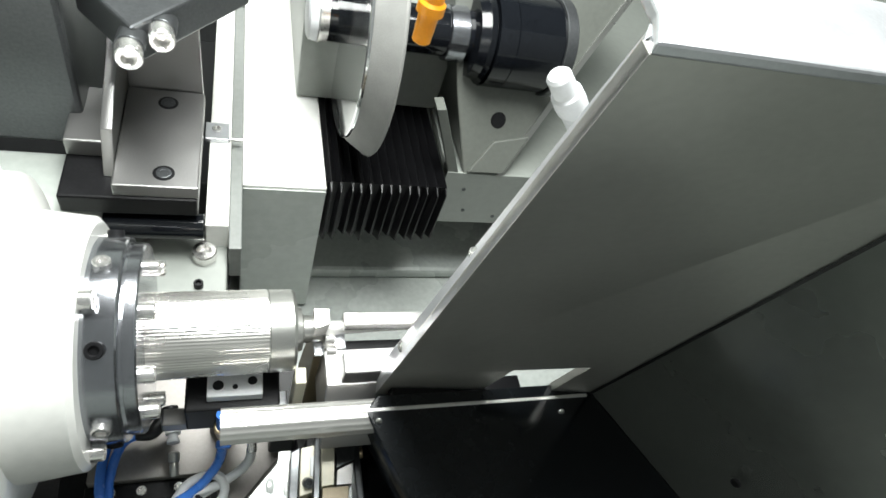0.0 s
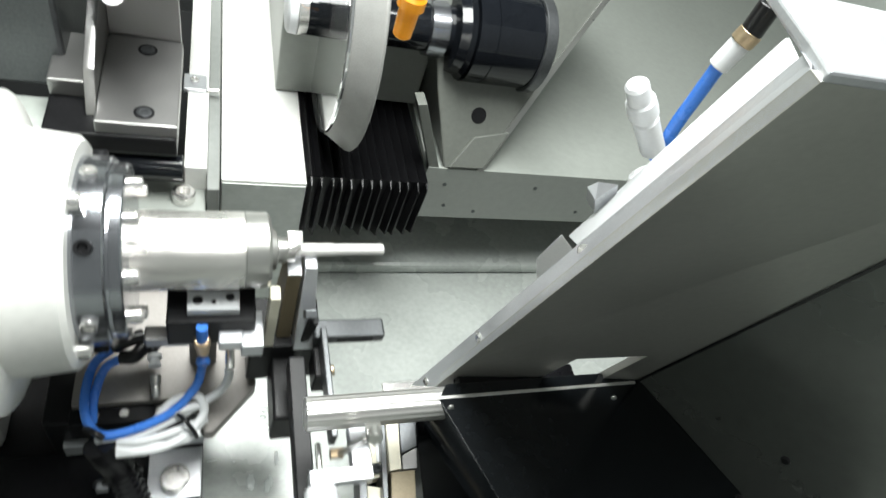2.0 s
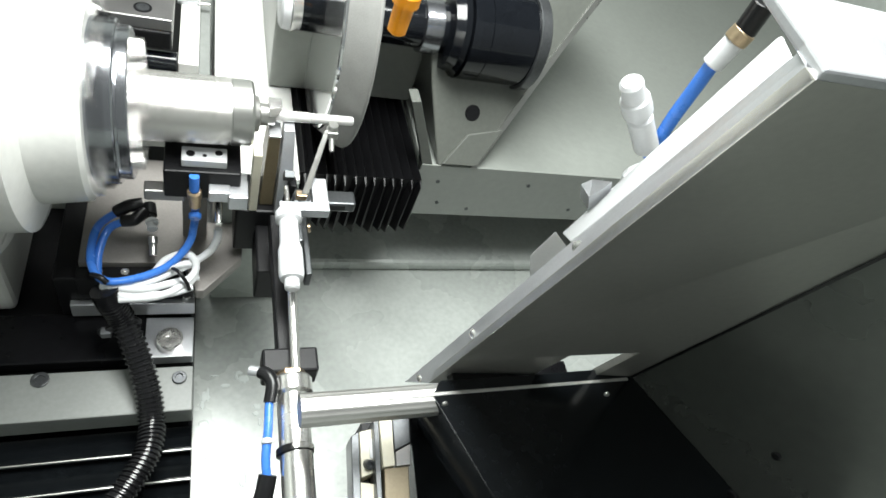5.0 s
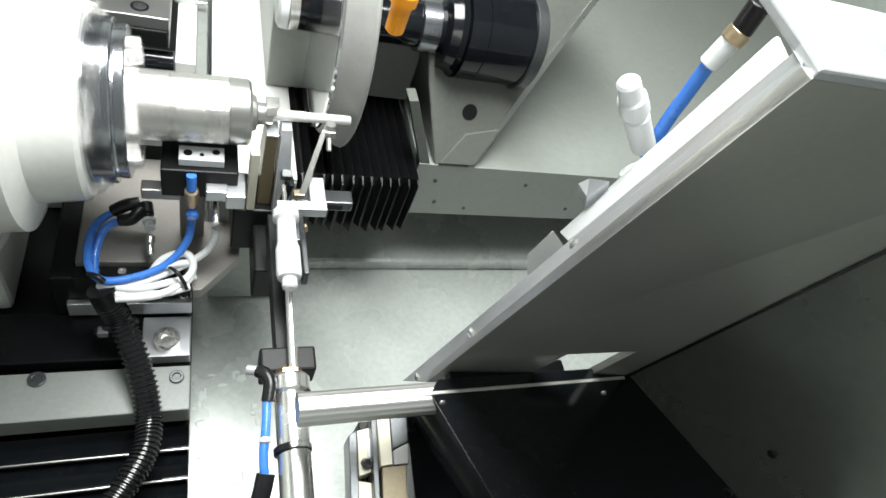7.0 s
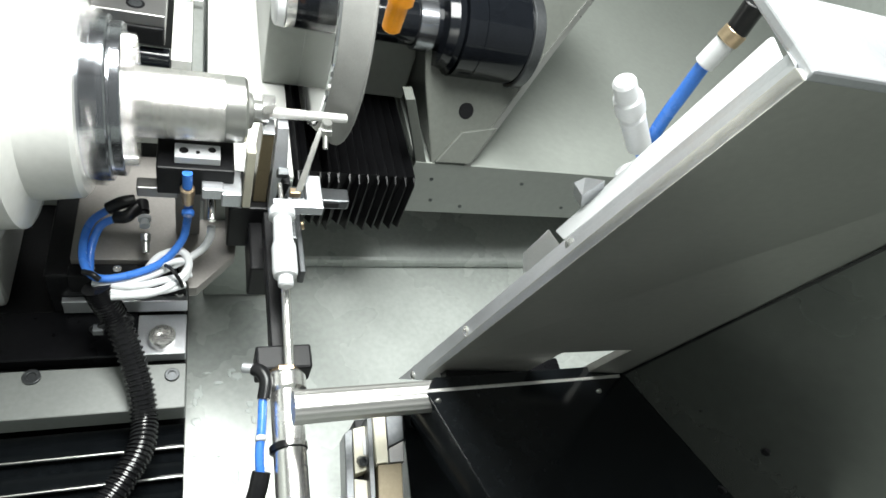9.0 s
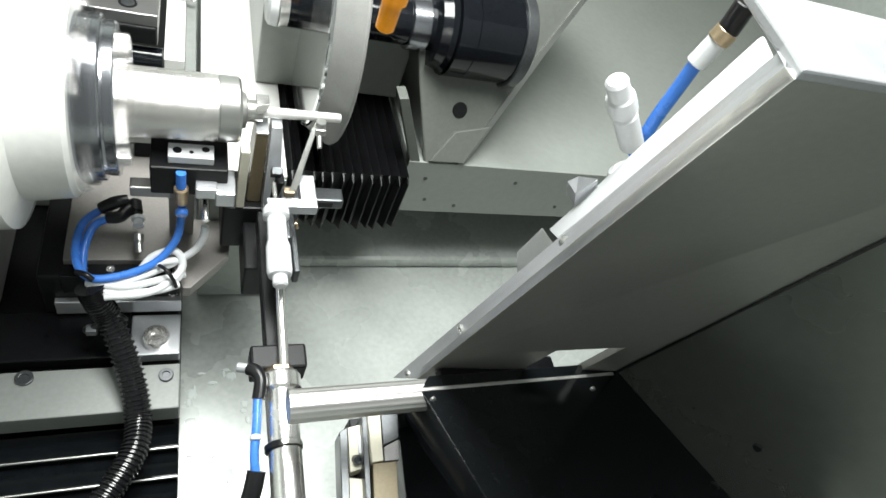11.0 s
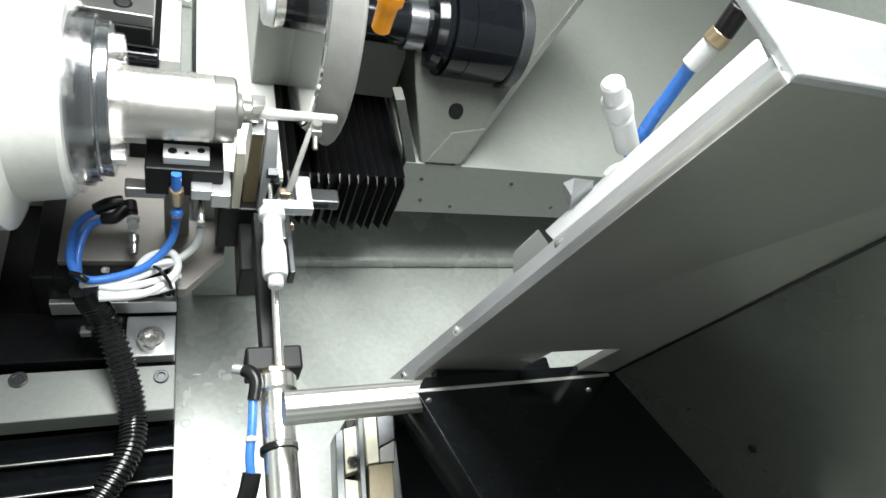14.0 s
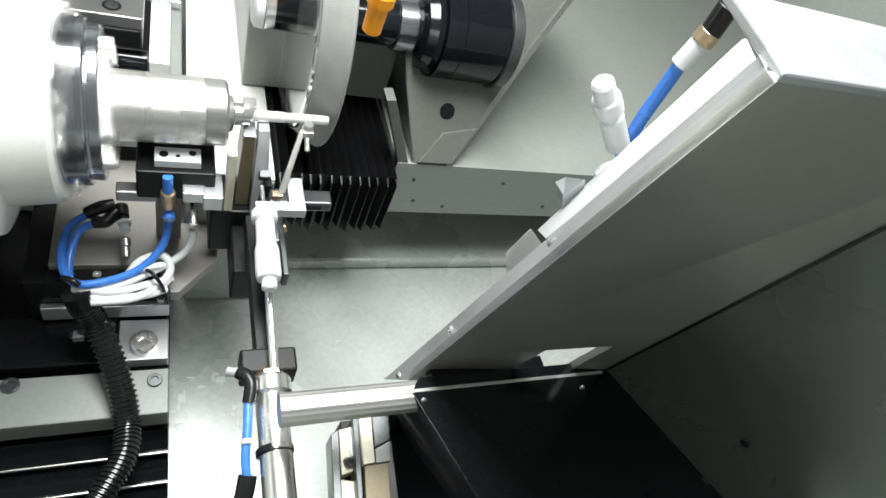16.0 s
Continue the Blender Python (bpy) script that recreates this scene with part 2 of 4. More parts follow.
# ---------------------------------------------------------------- fixed machine bed and way cover
set_structure("machine_bed", box((-0.79, -0.89, FLOOR), (-0.0385, 0.8, -0.3016), 0.004), BLACKPAINT, "black painted machine bed")
cover = thing("way_cover", (-0.25, -0.4, -0.3016), "black telescopic way cover with bright lips for edge highlights", "way cover")
for i in range(15):
    y = -0.1513 - i * 0.0288
    part("cover_plate", loft([(-0.66, y, -0.3016), (-0.0386, y, -0.3016), (-0.0386, y - 0.0297, -0.3016), (-0.66, y - 0.0297, -0.3016)],
         [(-0.66, y, -0.2925), (-0.0386, y, -0.2925), (-0.0386, y - 0.0274, -0.2792), (-0.66, y - 0.0274, -0.2792)], 0.001), OILBLACK, cover)
    # Bright lip added for the highlight line along each plate edge.
    part("highlight_lip", box((-0.66, y - 0.0292, -0.2838), (-0.0389, y - 0.0276, -0.28), 0.0004), GREY, cover)
# cream box cover behind the work area
boxcover = thing("box_cover", (0.02, 0.4, -0.316), "cream painted sheet-metal box over the column way", "machine cover")
part("body", box((-0.0225, 0.022, -0.316), (0.0595, 0.94, -0.1), 0.0015), WHITE, boxcover)
part("column_way", box((-0.01, 0.06, FLOOR), (0.05, 0.94, -0.3161), 0.002), BLACK, boxcover)
# Front sheet darker than the body: the shade of that face as paint.
part("shaded_front", box((-0.0218, 0.0204, -0.319), (0.0588, 0.0219, -0.104), 0.0004), PALE, boxcover)

# ---------------------------------------------------------------- wheel head
AY, AZ = 0.1384, 0.0223


def wheel_head():
    head = thing("wheel_head", (0.25, 0.3, -0.105), "grinding wheel head with glossy black spindle and polished wheel", "grinding head")
    face = [(0.2178, 0.0599, -0.1040), (0.2669, 0.0608, -0.1040), (0.3471, 0.1351, 0.0155), (0.3901, 0.1725, 0.0755), (0.4295, 0.2070, 0.1309), (0.1724, 0.1772, 0.0901), (0.1973, 0.1047, -0.0298)]
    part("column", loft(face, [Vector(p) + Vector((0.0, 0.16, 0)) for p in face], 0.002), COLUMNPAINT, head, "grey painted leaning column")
    out = Vector((0.0163, -0.8540, 0.5200))
    step = [Vector(p) for p in ((0.2215, 0.0618, -0.1010), (0.2656, 0.0626, -0.1011), (0.2916, 0.0865, -0.0626), (0.2479, 0.0812, -0.0700))]
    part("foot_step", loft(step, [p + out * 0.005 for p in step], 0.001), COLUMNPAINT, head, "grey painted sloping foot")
    hole = Vector((0.2506, 0.0938, -0.0493))
    # Raised black disc; the shade inside the hole is its colour.
    part("hole_disc", turned(hole - out * 0.003, hole + out * 0.0012, [(0, 0.0092), (0.0036, 0.0092), (0.0042, 0.0086), (0.0042, 0.002)], 28), BLACK, head, "black disc for the shade inside a hole")
    rail = [face[1], face[2], face[3], face[4]]
    rim = [Vector(p) + out * 0.0006 for p in rail] + [Vector(p) + out * 0.0006 - Vector((0.008, 0, 0)) for p in reversed(rail)]
    # Added strip; the brighter lit side face is painted as steel.
    part("column_side_strip", loft(rim, [p + out * 0.0015 for p in rim]), GREY, head, "bright strip for the lit side face of the column")
    post = [(0.2094, 0.0610, -0.1260), (0.2194, 0.0610, -0.1193), (0.1726, 0.0610, -0.0155), (0.1627, 0.0610, -0.0169)]
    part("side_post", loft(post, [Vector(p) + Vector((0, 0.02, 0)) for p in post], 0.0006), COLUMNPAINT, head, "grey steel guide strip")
    part("end_flange", turned((0.291, AY, AZ), (0.33, AY, AZ), [(0, 0.0428), (0, 0.0519), (0.00107, 0.05297), (0.01177, 0.05297), (0.01284, 0.0519)], 72), DARKSTEEL, head, "dark motor end flange")
    part("undercover", box((0.0342, 0.162, -0.098), (0.0744, 0.5, 0.0126), 0.002), SHELFPAINT, head, "grey painted wheel cover")
    part("undercover", box((0.1102, 0.162, -0.098), (0.2, 0.5, 0.0073), 0.002), SHELFPAINT, head, "grey painted wheel cover")
    a = lambda x: (1.07 * x + 0.0043, AY, AZ)
    part("spindle", turned(a(0.096), a(0.3), [(0, 0.01284), (0, 0.02407), (0.07062, 0.02407), (0.07062, 0.02568), (0.09202, 0.02568), (0.09309, 0.04066), (0.10272, 0.04334), (0.107, 0.04815), (0.10754, 0.04227), (0.10967, 0.04227), (0.11021, 0.04943),
         (0.13054, 0.04943), (0.13107, 0.04836), (0.13161, 0.04943), (0.18404, 0.04943), (0.18725, 0.04441)], 72), GLOSSBLACK, head, "glossy black spindle housing", at=a(0.096))
    part("clamp_ring", turned(a(0.158), a(0.178), [(0, 0.02407), (0.00107, 0.02782), (0.01926, 0.02889), (0.02033, 0.02568)], 72), FLANGE, head, "bright clamp ring")
    for x, q in ((0.262, -2.25), (0.278, -2.75), (0.278, -1.95)):
        c = Vector((x, AY + 0.0467 * math.cos(q), AZ + 0.0467 * math.sin(q) * -1))
        part("set_screw_hole", rod(c - Vector((0, math.cos(q), -math.sin(q))) * 0.002, c + Vector((0, math.cos(q), -math.sin(q))) * 0.0006, 0.0035), BLACK, head)
    part("grinding_wheel", turned(a(0.064), a(0.1), [(0, 0.021), (0, 0.114), (0.0008, 0.116), (0.003, 0.1165), (0.0031, 0.108), (0.027, 0.108), (0.031, 0.025)], 160), WHEELFACE, head, "polished flat face of a grinding wheel", at=a(0.064))
    part("abrasive_rim", turned(a(0.067), a(0.1), [(0, 0.107), (0.0, 0.1168), (0.022, 0.1332), (0.024, 0.1336), (0.0255, 0.1325), (0.0255, 0.107)], 160), ABRASIVE, head, "grey flared abrasive rim")
    part("arbor", turned(a(0.042), a(0.07), [(0, 0.02247), (0.00107, 0.02407), (0.02354, 0.02407)], 64), GLOSSBLACK, head, "black wheel arbor")
    part("arbor_ring", turned(a(0.036), a(0.05), [(0, 0.0214), (0.00107, 0.02568), (0.00428, 0.02568), (0.00481, 0.02461), (0.00963, 0.02461), (0.01017, 0.02247)], 64), CHROME, head)
    part("arbor_nut", turned(a(0.026), a(0.036), [(0, 0.0107), (0.00107, 0.02033), (0.00321, 0.02407), (0.01049, 0.02515), (0.0107, 0.01605)], 64), WHITEPLASTIC, head, "white arbor nut")
    part("coolant_tip", turned((0.0907, -0.0450, 0.1260), (0.0917, -0.0450, 0.1691), [(0, 0.005), (0.0015, 0.0066), (0.022, 0.0072), (0.023, 0.0095), (0.03, 0.0095), (0.032, 0.0075), (0.06, 0.0075)], 28), ORANGE, head, "orange plastic coolant tip")
    return head


wheel_head()
# black bellows between box cover and wheel head
bellows = thing("bellows", (0.13, 0.1, -0.19), "black folded rubber bellows, oily", "bellows")
# Black core added to hide bright gaps between the folds.
part("gap_core", box((0.0602, 0.046, -0.184), (0.1955, 0.3, -0.112), 0.001), RUBBER, bellows)
rnd = random.Random(4)
for i in range(13):
    x, w = 0.0607 + i * 0.0104, 0.0103
    d, e, k = rnd.uniform(-0.0012, 0.0012), rnd.uniform(-0.006, 0.006), rnd.uniform(-0.002, 0.002)
    front = [(x, 0.036, -0.185 + e), (x + w, 0.036, -0.185 + e), (x + w, 0.042, -0.11), (x + w * 0.62 + d, 0.032 + k, -0.1005 + k), (x + w * 0.5 + d, 0.026 + k, -0.103), (x + w * 0.38 + d, 0.032 + k, -0.1005 + k), (x, 0.042, -0.11)]
    rear = [(x, 0.3, -0.185), (x + w, 0.3, -0.185), (x + w, 0.3, -0.112), (x + w * 0.62 - d, 0.3, -0.1005), (x + w * 0.5 - d, 0.3, -0.0985), (x + w * 0.38 - d, 0.3, -0.1005), (x, 0.3, -0.112)]
    front[3:6] = [(x + w * 0.62 + d, 0.034, -0.1012), (x + w * 0.5 + d, 0.033, -0.099), (x + w * 0.38 + d, 0.034, -0.1012)]
    bm = loft(front, rear)
    loft_front = [(x + w * 0.1, 0.037, -0.186 + e), (x + w * 0.9, 0.037, -0.186 + e), (x + w * 0.62 + d, 0.0345, -0.1015), (x + w * 0.38 + d, 0.0345, -0.1015)]
    merge(bm, loft(loft_front, [(x + w * 0.44 + d, 0.024 + k, -0.181 + e), (x + w * 0.56 + d, 0.024 + k, -0.181 + e), (x + w * 0.53 + d, 0.024 + k, -0.106), (x + w * 0.47 + d, 0.024 + k, -0.106)]))
    part("fold", bm, RUBBER, bellows)

# ---------------------------------------------------------------- moving workhead on its carriage
WB = (-0.13, 0.0, -0.2764)
workhead = thing("workhead", WB, "white workhead with chrome flange and chuck on a black carriage", "machine workhead")


def build_workhead():
    h = workhead
    part("carriage", box((-0.5801, -0.0980, -0.2765), (-0.0384, 0.6749, -0.2568), 0.0015), BLACK, h)
    part("front_strip", box((-0.5801, -0.1530, -0.2765), (-0.0384, -0.1058, -0.2476), 0.0012), STRIPPAINT, h, "pale painted front strip")
    part("dark_rail", box((-0.5801, -0.0986, -0.2567), (-0.0849, -0.0456, -0.2411), 0.0015), BLACKPAINT, h)
    part("bolt_pad", box((-0.0842, -0.0980, -0.2567), (-0.0390, -0.0521, -0.2411), 0.001), SILVER, h)
    socket_screw((-0.0609, -0.0824, -0.2411), (0, 0, 1), 0.0124, 0.0115, h)
    socket_screw((-0.1699, -0.1130, -0.2476), (0, 0, 1), 0.0075, 0.003, h, DARKSTEEL)
    socket_screw((-0.0510, -0.1187, -0.2476), (0, 0, 1), 0.0068, 0.003, h, DARKSTEEL)
    part("mounting_plate", slab([(-0.138, -0.036), (-0.0476, -0.036), (-0.037, -0.0682), (-0.0299, -0.0682), (0.0053, -0.0295), (0.0095, 0.016), (-0.03, 0.016), (-0.03, 0.1), (-0.138, 0.1)], -0.18, -0.1655, 0.001), BROWNSTEEL, h, "brownish machined mounting plate")
    part("front_ledge", box((-0.1395, -0.0506, -0.2), (-0.0485, -0.0364, -0.172), 0.001), BLACK, h, "black ledge with cap screws")
    for x in (-0.121, -0.099, -0.072):
        socket_screw((x, -0.0435, -0.172), (0, 0, 1), 0.0038, 0.003, h)
    part("riser_block", box((-0.16, -0.045, -0.2567), (-0.04, 0.3, -0.1801), 0.002), BLACK, h, "black riser block under the plate")
    part("manifold_post", box((-0.05, -0.004, -0.1654), (-0.028, 0.008, -0.0655), 0.001), BROWNSTEEL, h)
    part("housing", turned((-0.1085, -0.003, 0), (-0.5, -0.009, 0), [(0, 0.063), (0, 0.072), (0.003, 0.0755), (0.034, 0.079), (0.041, 0.1), (0.06, 0.101), (0.067, 0.119), (0.36, 0.12), (0.38, 0.1)], 96), WHITE, h, "white enamelled round housing")
    part("housing_foot", box((-0.46, -0.0318, -0.2568), (-0.2017, 0.1, 0.0), 0.006), WHITE, h)
    # bracket behind the flange
    part("bracket_base", box((-0.1626, 0.1405, -0.0520), (-0.0625, 0.2701, -0.0324), 0.002), BLACK, h, "black bracket base")
    part("bracket_plate", box((-0.1241, 0.1425, -0.0322), (-0.0615, 0.2595, -0.0195), 0.0012), STEEL, h, "brushed steel bracket plate")
    part("bracket_back", loft([(-0.1241, 0.2600, -0.0322), (-0.0629, 0.2600, -0.0322), (-0.0629, 0.2701, -0.0322), (-0.1241, 0.2701, -0.0322)],
                              [(-0.1241, 0.2669, 0.0438), (-0.0655, 0.2669, 0.0438), (-0.0655, 0.2753, 0.0438), (-0.1241, 0.2753, 0.0438)], 0.0008), STEEL, h)
    part("bracket_gusset", loft([(-0.1330, 0.1624, -0.0322), (-0.1246, 0.1624, -0.0322), (-0.1246, 0.2701, -0.0322), (-0.1330, 0.2701, -0.0322)],
                                [(-0.1330, 0.1804, 0.0016), (-0.1246, 0.1804, 0.0016), (-0.1246, 0.2701, 0.0438), (-0.1330, 0.2701, 0.0438)], 0.0008), STEEL, h)
    part("bracket_cheek", box((-0.1620, 0.1840, -0.0321), (-0.1335, 0.2500, -0.0155), 0.0015), STEEL, h)
    for p in ((-0.0907, 0.2423, -0.0195), (-0.0879, 0.1576, -0.0195)):
        part("counterbore", turned(Vector(p) - Vector((0, 0, 0.002)), Vector(p) + Vector((0, 0, 0.001)), [(0, 0.008), (0.0022, 0.0082), (0.0023, 0.0055), (0.001, 0.005)], 28), BLACK, h)
        socket_screw(Vector(p) - Vector((0, 0, 0.0005)), (0, 0, 1), 0.0058, 0.0014, h, DARKSTEEL)
    part("cross_bar", rod((-0.135, 0.1443, -0.07), (-0.0585, 0.1443, -0.07), 0.0115), GLOSSBLACK, h, "oily black cross bar")
    part("bar_clamp", box((-0.135, 0.13, -0.0999), (-0.122, 0.16, -0.0725), 0.001), BLACK, h)
    part("rear_plate", box((-0.1390, 0.0953, -0.1410), (-0.0395, 0.1550, -0.1000), 0.0015), SHELFPAINT, h, "blue-grey rear plate")
    socket_screw((-0.0586, 0.1345, -0.1), (0, 0, 1), 0.0105, 0.01, h)
    socket_screw((-0.062, 0.103, -0.1), (0, 0, 1), 0.004, 0.006, h, BLACK)
    part("side_strip", box((-0.0580, 0.1465, -0.1200), (-0.0385, 0.5000, -0.0702), 0.001), WHITE, h, "white painted side strip")
    part("strip_clip", box((-0.0623, 0.2500, -0.0701), (-0.0405, 0.2736, -0.0655), 0.001), SILVER, h)
    socket_screw((-0.052, 0.263, -0.0656), (0, 0, 1), 0.0042, 0.003, h)
    part("clip_stud", rod((-0.0404, 0.2535, -0.068), (-0.028, 0.2535, -0.068), 0.0022), CHROME, h)
    part("side_rail", box((-0.0384, 0.1275, -0.12), (-0.0275, 0.5, -0.078), 0.001), STRIPPAINT, h)
    # slanted dark block with two big screws over the bracket
    outline = [(-0.1017, 0.1801, 0.0650), (-0.0257, 0.2773, 0.0650), (-0.0625, 0.4214, 0.0650), (-0.1464, 0.2371, 0.0650)]
    part("slanted_block", loft(outline, [Vector(p) + Vector((0, 0.0, 0.03)) for p in outline], 0.002), DARKSTEEL, h, "dark slanted clamping block")
    part("side_box", box((-0.4, 0.215, -0.05), (-0.152, 0.36, 0.11), 0.004), DARKSTEEL, h)
    part("side_cover", box((-0.4, 0.1, -0.2565), (-0.135, 0.214, -0.06), 0.004), PALE, h, "pale painted side cover")
    for p in ((-0.1028, 0.1700, 0.0850), (-0.0848, 0.1930, 0.0850)):
        socket_screw(Vector(p), (0.12, -1, 0.12), 0.0088, 0.012, h)
        part("washer", rod(Vector(p) + Vector((0, 0.02, -0.003)), Vector(p) + Vector((0, 0.001, 0)), 0.0098), DARKSTEEL, h)
    # spindle that turns
    sp = part("spindle", turned((-0.1170, 0, 0), (0.0, 0, 0), [(0, 0.058), (0, 0.0615), (0.001, 0.0625), (0.0195, 0.0625), (0.0205, 0.0615), (0.0207, 0.058), (0.0225, 0.0575), (0.0228, 0.0585), (0.0285, 0.0585), (0.0295, 0.0575), (0.03, 0.03)], 96), FLANGE, h, "bright ground steel spindle flange", at=(-0.1170, 0, 0))
    # Shallow ribs put the chuck's reflection streaks into its shape.
    ribs = [(math.cos(math.pi * q / 80), math.sin(math.pi * q / 80), 0.0275 if q % 2 else 0.02728) for q in range(160)]
    body = loft([(-0.0872, c * r, d * r) for c, d, r in ribs], [(-0.0168, c * r, d * r) for c, d, r in ribs])
    chuck = part("chuck", body, CHUCK, sp, "ground steel collet chuck, ribbed for its reflection streaks", at=(-0.0872, 0, 0))
    part("nose_ring", turned((-0.0167, 0, 0), (0.03, 0, 0), [(0, 0.0266), (0.0008, 0.0266), (0.001, 0.0275), (0.0155, 0.0272), (0.0177, 0.0255), (0.0185, 0.0155), (0.022, 0.0145), (0.0235, 0.0095), (0.0355, 0.0085), (0.036, 0.003)], 96), GREY, chuck, "darker ground nose ring")
    for i in range(8):
        a = radians(45 * i + 12)
        c, s = math.cos(a), math.sin(a)
        if i % 2 == 0:
            socket_screw((-0.1160, 0.0668 * c, 0.0668 * s), (1, 0, 0), 0.0054, 0.009, sp)
        socket_screw((-0.0875, 0.046 * c, 0.046 * s), (1, 0, 0), 0.005, 0.008, sp)
        socket_screw((-0.1060, 0.0618 * math.cos(a + 0.4), 0.0618 * math.sin(a + 0.4)), (0, math.cos(a + 0.4), math.sin(a + 0.4)), 0.0048, 0.0045, sp, CHROME if i % 2 else BLACK)
    # air manifold below the chuck
    part("manifold_block", box((-0.062, -0.038, -0.066), (-0.002, 0.01, -0.034), 0.0015), BLACK, h)
    plate = part("manifold_plate", box((-0.0485, -0.0325, -0.0339), (-0.0135, -0.0165, -0.026), 0.0008), WHITEPLASTIC, h, "white plate with three holes")
    for p, r in (((-0.0416, -0.0245, -0.0260), 0.0038), ((-0.0309, -0.0260, -0.0260), 0.0021), ((-0.0200, -0.0222, -0.0260), 0.0034)):
        part("hole", rod(Vector(p) - Vector((0, 0, 0.002)), Vector(p) + Vector((0, 0, 0.0003)), r), BLACK, h)
    part("side_fitting", box((-0.012, -0.034, -0.072), (0.004, -0.02, -0.05), 0.001), SILVER, h)
    return sp


spindle = build_workhead()

# the tool blank in the chuck
TB = (0.0235, 0.0015, 0.0)
blank = thing("tool_blank", TB, "slim grey carbide tool blank held in the chuck", "tool blank")
part("shank", turned(TB, (0.0915, 0.0033, 0.0), [(0, 0.003), (0.0, 0.0048), (0.029, 0.0046), (0.03, 0.0042)], 24), CARBIDE, blank)
part("cutting_end", turned((0.0535, 0.0023, 0.0), (0.0915, 0.0033, 0.0), [(0, 0.0042), (0.037, 0.0041), (0.038, 0.0034)], 24), CARBIDE, blank, "finely ground round tip")


def fitting(at, to, rows, mat, name, label=""):
    return part(name, turned(at, to, rows, 20), mat, workhead, label)


def hoses():
    h = workhead
    part("blue_hose", tube([(-0.0378, -0.0420, -0.0630), (-0.0379, -0.0377, -0.0831), (-0.0389, -0.0387, -0.1025), (-0.0435, -0.0466, -0.1210), (-0.0604, -0.0587, -0.1380), (-0.0863, -0.0683, -0.1438), (-0.1114, -0.0706, -0.1438), (-0.1235, -0.0503, -0.1418), (-0.1215, -0.0151, -0.1395), (-0.1045, 0.0011, -0.1338)], 0.0035), BLUE, h, "blue polyurethane air hose")
    part("blue_hose", tube([(-0.0989, -0.0108, -0.1338), (-0.1123, -0.0168, -0.1395), (-0.1185, -0.0384, -0.1453), (-0.1189, -0.0570, -0.1543)], 0.0035), BLUE, h, "blue polyurethane air hose")
    part("blue_hose", tube([(-0.0385, -0.0405, -0.036), (-0.0385, -0.0415, -0.044), (-0.0385, -0.0422, -0.051)], 0.004), BLUE, h, "blue polyurethane air hose")
    part("white_hose", tube([(-0.0184, -0.0394, -0.1064), (-0.0195, -0.0443, -0.1171), (-0.0271, -0.0481, -0.1325), (-0.0473, -0.0558, -0.1438), (-0.0798, -0.0694, -0.1496), (-0.1089, -0.0724, -0.1519)], 0.0035), HOSEWHITE, h, "white nylon air hose")
    part("white_hose", tube([(-0.0746, -0.0632, -0.1496), (-0.0617, -0.0506, -0.1387), (-0.0426, -0.0488, -0.1337), (-0.0376, -0.0609, -0.1438), (-0.0562, -0.0788, -0.1496), (-0.0838, -0.0832, -0.1543), (-0.1110, -0.0756, -0.1543)], 0.0035), HOSEWHITE, h, "white nylon air hose")
    part("white_hose", tube([(-0.0352, -0.0617, -0.1519), (-0.0564, -0.0710, -0.1473), (-0.0839, -0.0766, -0.1496), (-0.1147, -0.0705, -0.1519)], 0.0033), HOSEWHITE, h, "white nylon air hose")
    part("white_hose", tube([(-0.0720, -0.0586, -0.1473), (-0.0566, -0.0586, -0.1380), (-0.0386, -0.0541, -0.1427), (-0.0422, -0.0696, -0.1496), (-0.0701, -0.0825, -0.1519), (-0.0997, -0.0826, -0.1566)], 0.0033), HOSEWHITE, h, "white nylon air hose")
    part("white_hose", tube([(-0.0398, -0.0731, -0.1519), (-0.0609, -0.0803, -0.1519), (-0.0886, -0.0783, -0.1543), (-0.1135, -0.0732, -0.1543)], 0.0033), HOSEWHITE, h, "white nylon air hose")
    part("corrugated_hose", tube([(-0.1116, -0.0752, -0.1512), (-0.1073, -0.0798, -0.1656), (-0.0988, -0.0865, -0.1877), (-0.0866, -0.1107, -0.2117), (-0.0773, -0.1382, -0.2280), (-0.0731, -0.1637, -0.2411), (-0.0740, -0.1903, -0.2411), (-0.0842, -0.2143, -0.2411), (-0.1004, -0.2405, -0.2411)], 0.0121, steps=26, ribs=4, seg=20), HOSEBLACK, h, "glossy black corrugated conduit")
    part("conduit_tie", tube([(-0.1180, -0.0903, -0.2007), (-0.1084, -0.0933, -0.1898), (-0.0918, -0.0876, -0.1841), (-0.0859, -0.0860, -0.1914)], 0.0034), RUBBER, h, "black cable tie")
    part("tie_head", box(*[[c + d * k for c, d in zip((-0.1122, -0.0948, -0.1931), (0.0045, 0.004, 0.004))] for k in (-1, 1)], 0.0008), DARKSTEEL, h)
    # fittings
    fitting((-0.0385, -0.0424, -0.0515), (-0.0379, -0.0402, -0.075), [(0, 0.0045), (0.001, 0.0058), (0.009, 0.0058), (0.01, 0.0047), (0.021, 0.0047)], BRASS, "nipple", "nickel brass nipple")
    fitting((-0.0379, -0.0405, -0.0828), (-0.0382, -0.0489, -0.0849), [(0, 0.004), (0.001, 0.0052), (0.005, 0.0052), (0.006, 0.004)], BLUE, "release_collar", "blue release collar")
    part("black_elbow", tube([(-0.1066, -0.0004, -0.1338), (-0.0961, 0.0012, -0.1269), (-0.0849, 0.0047, -0.1269)], 0.0060), RUBBER, h, "black push-in elbow")
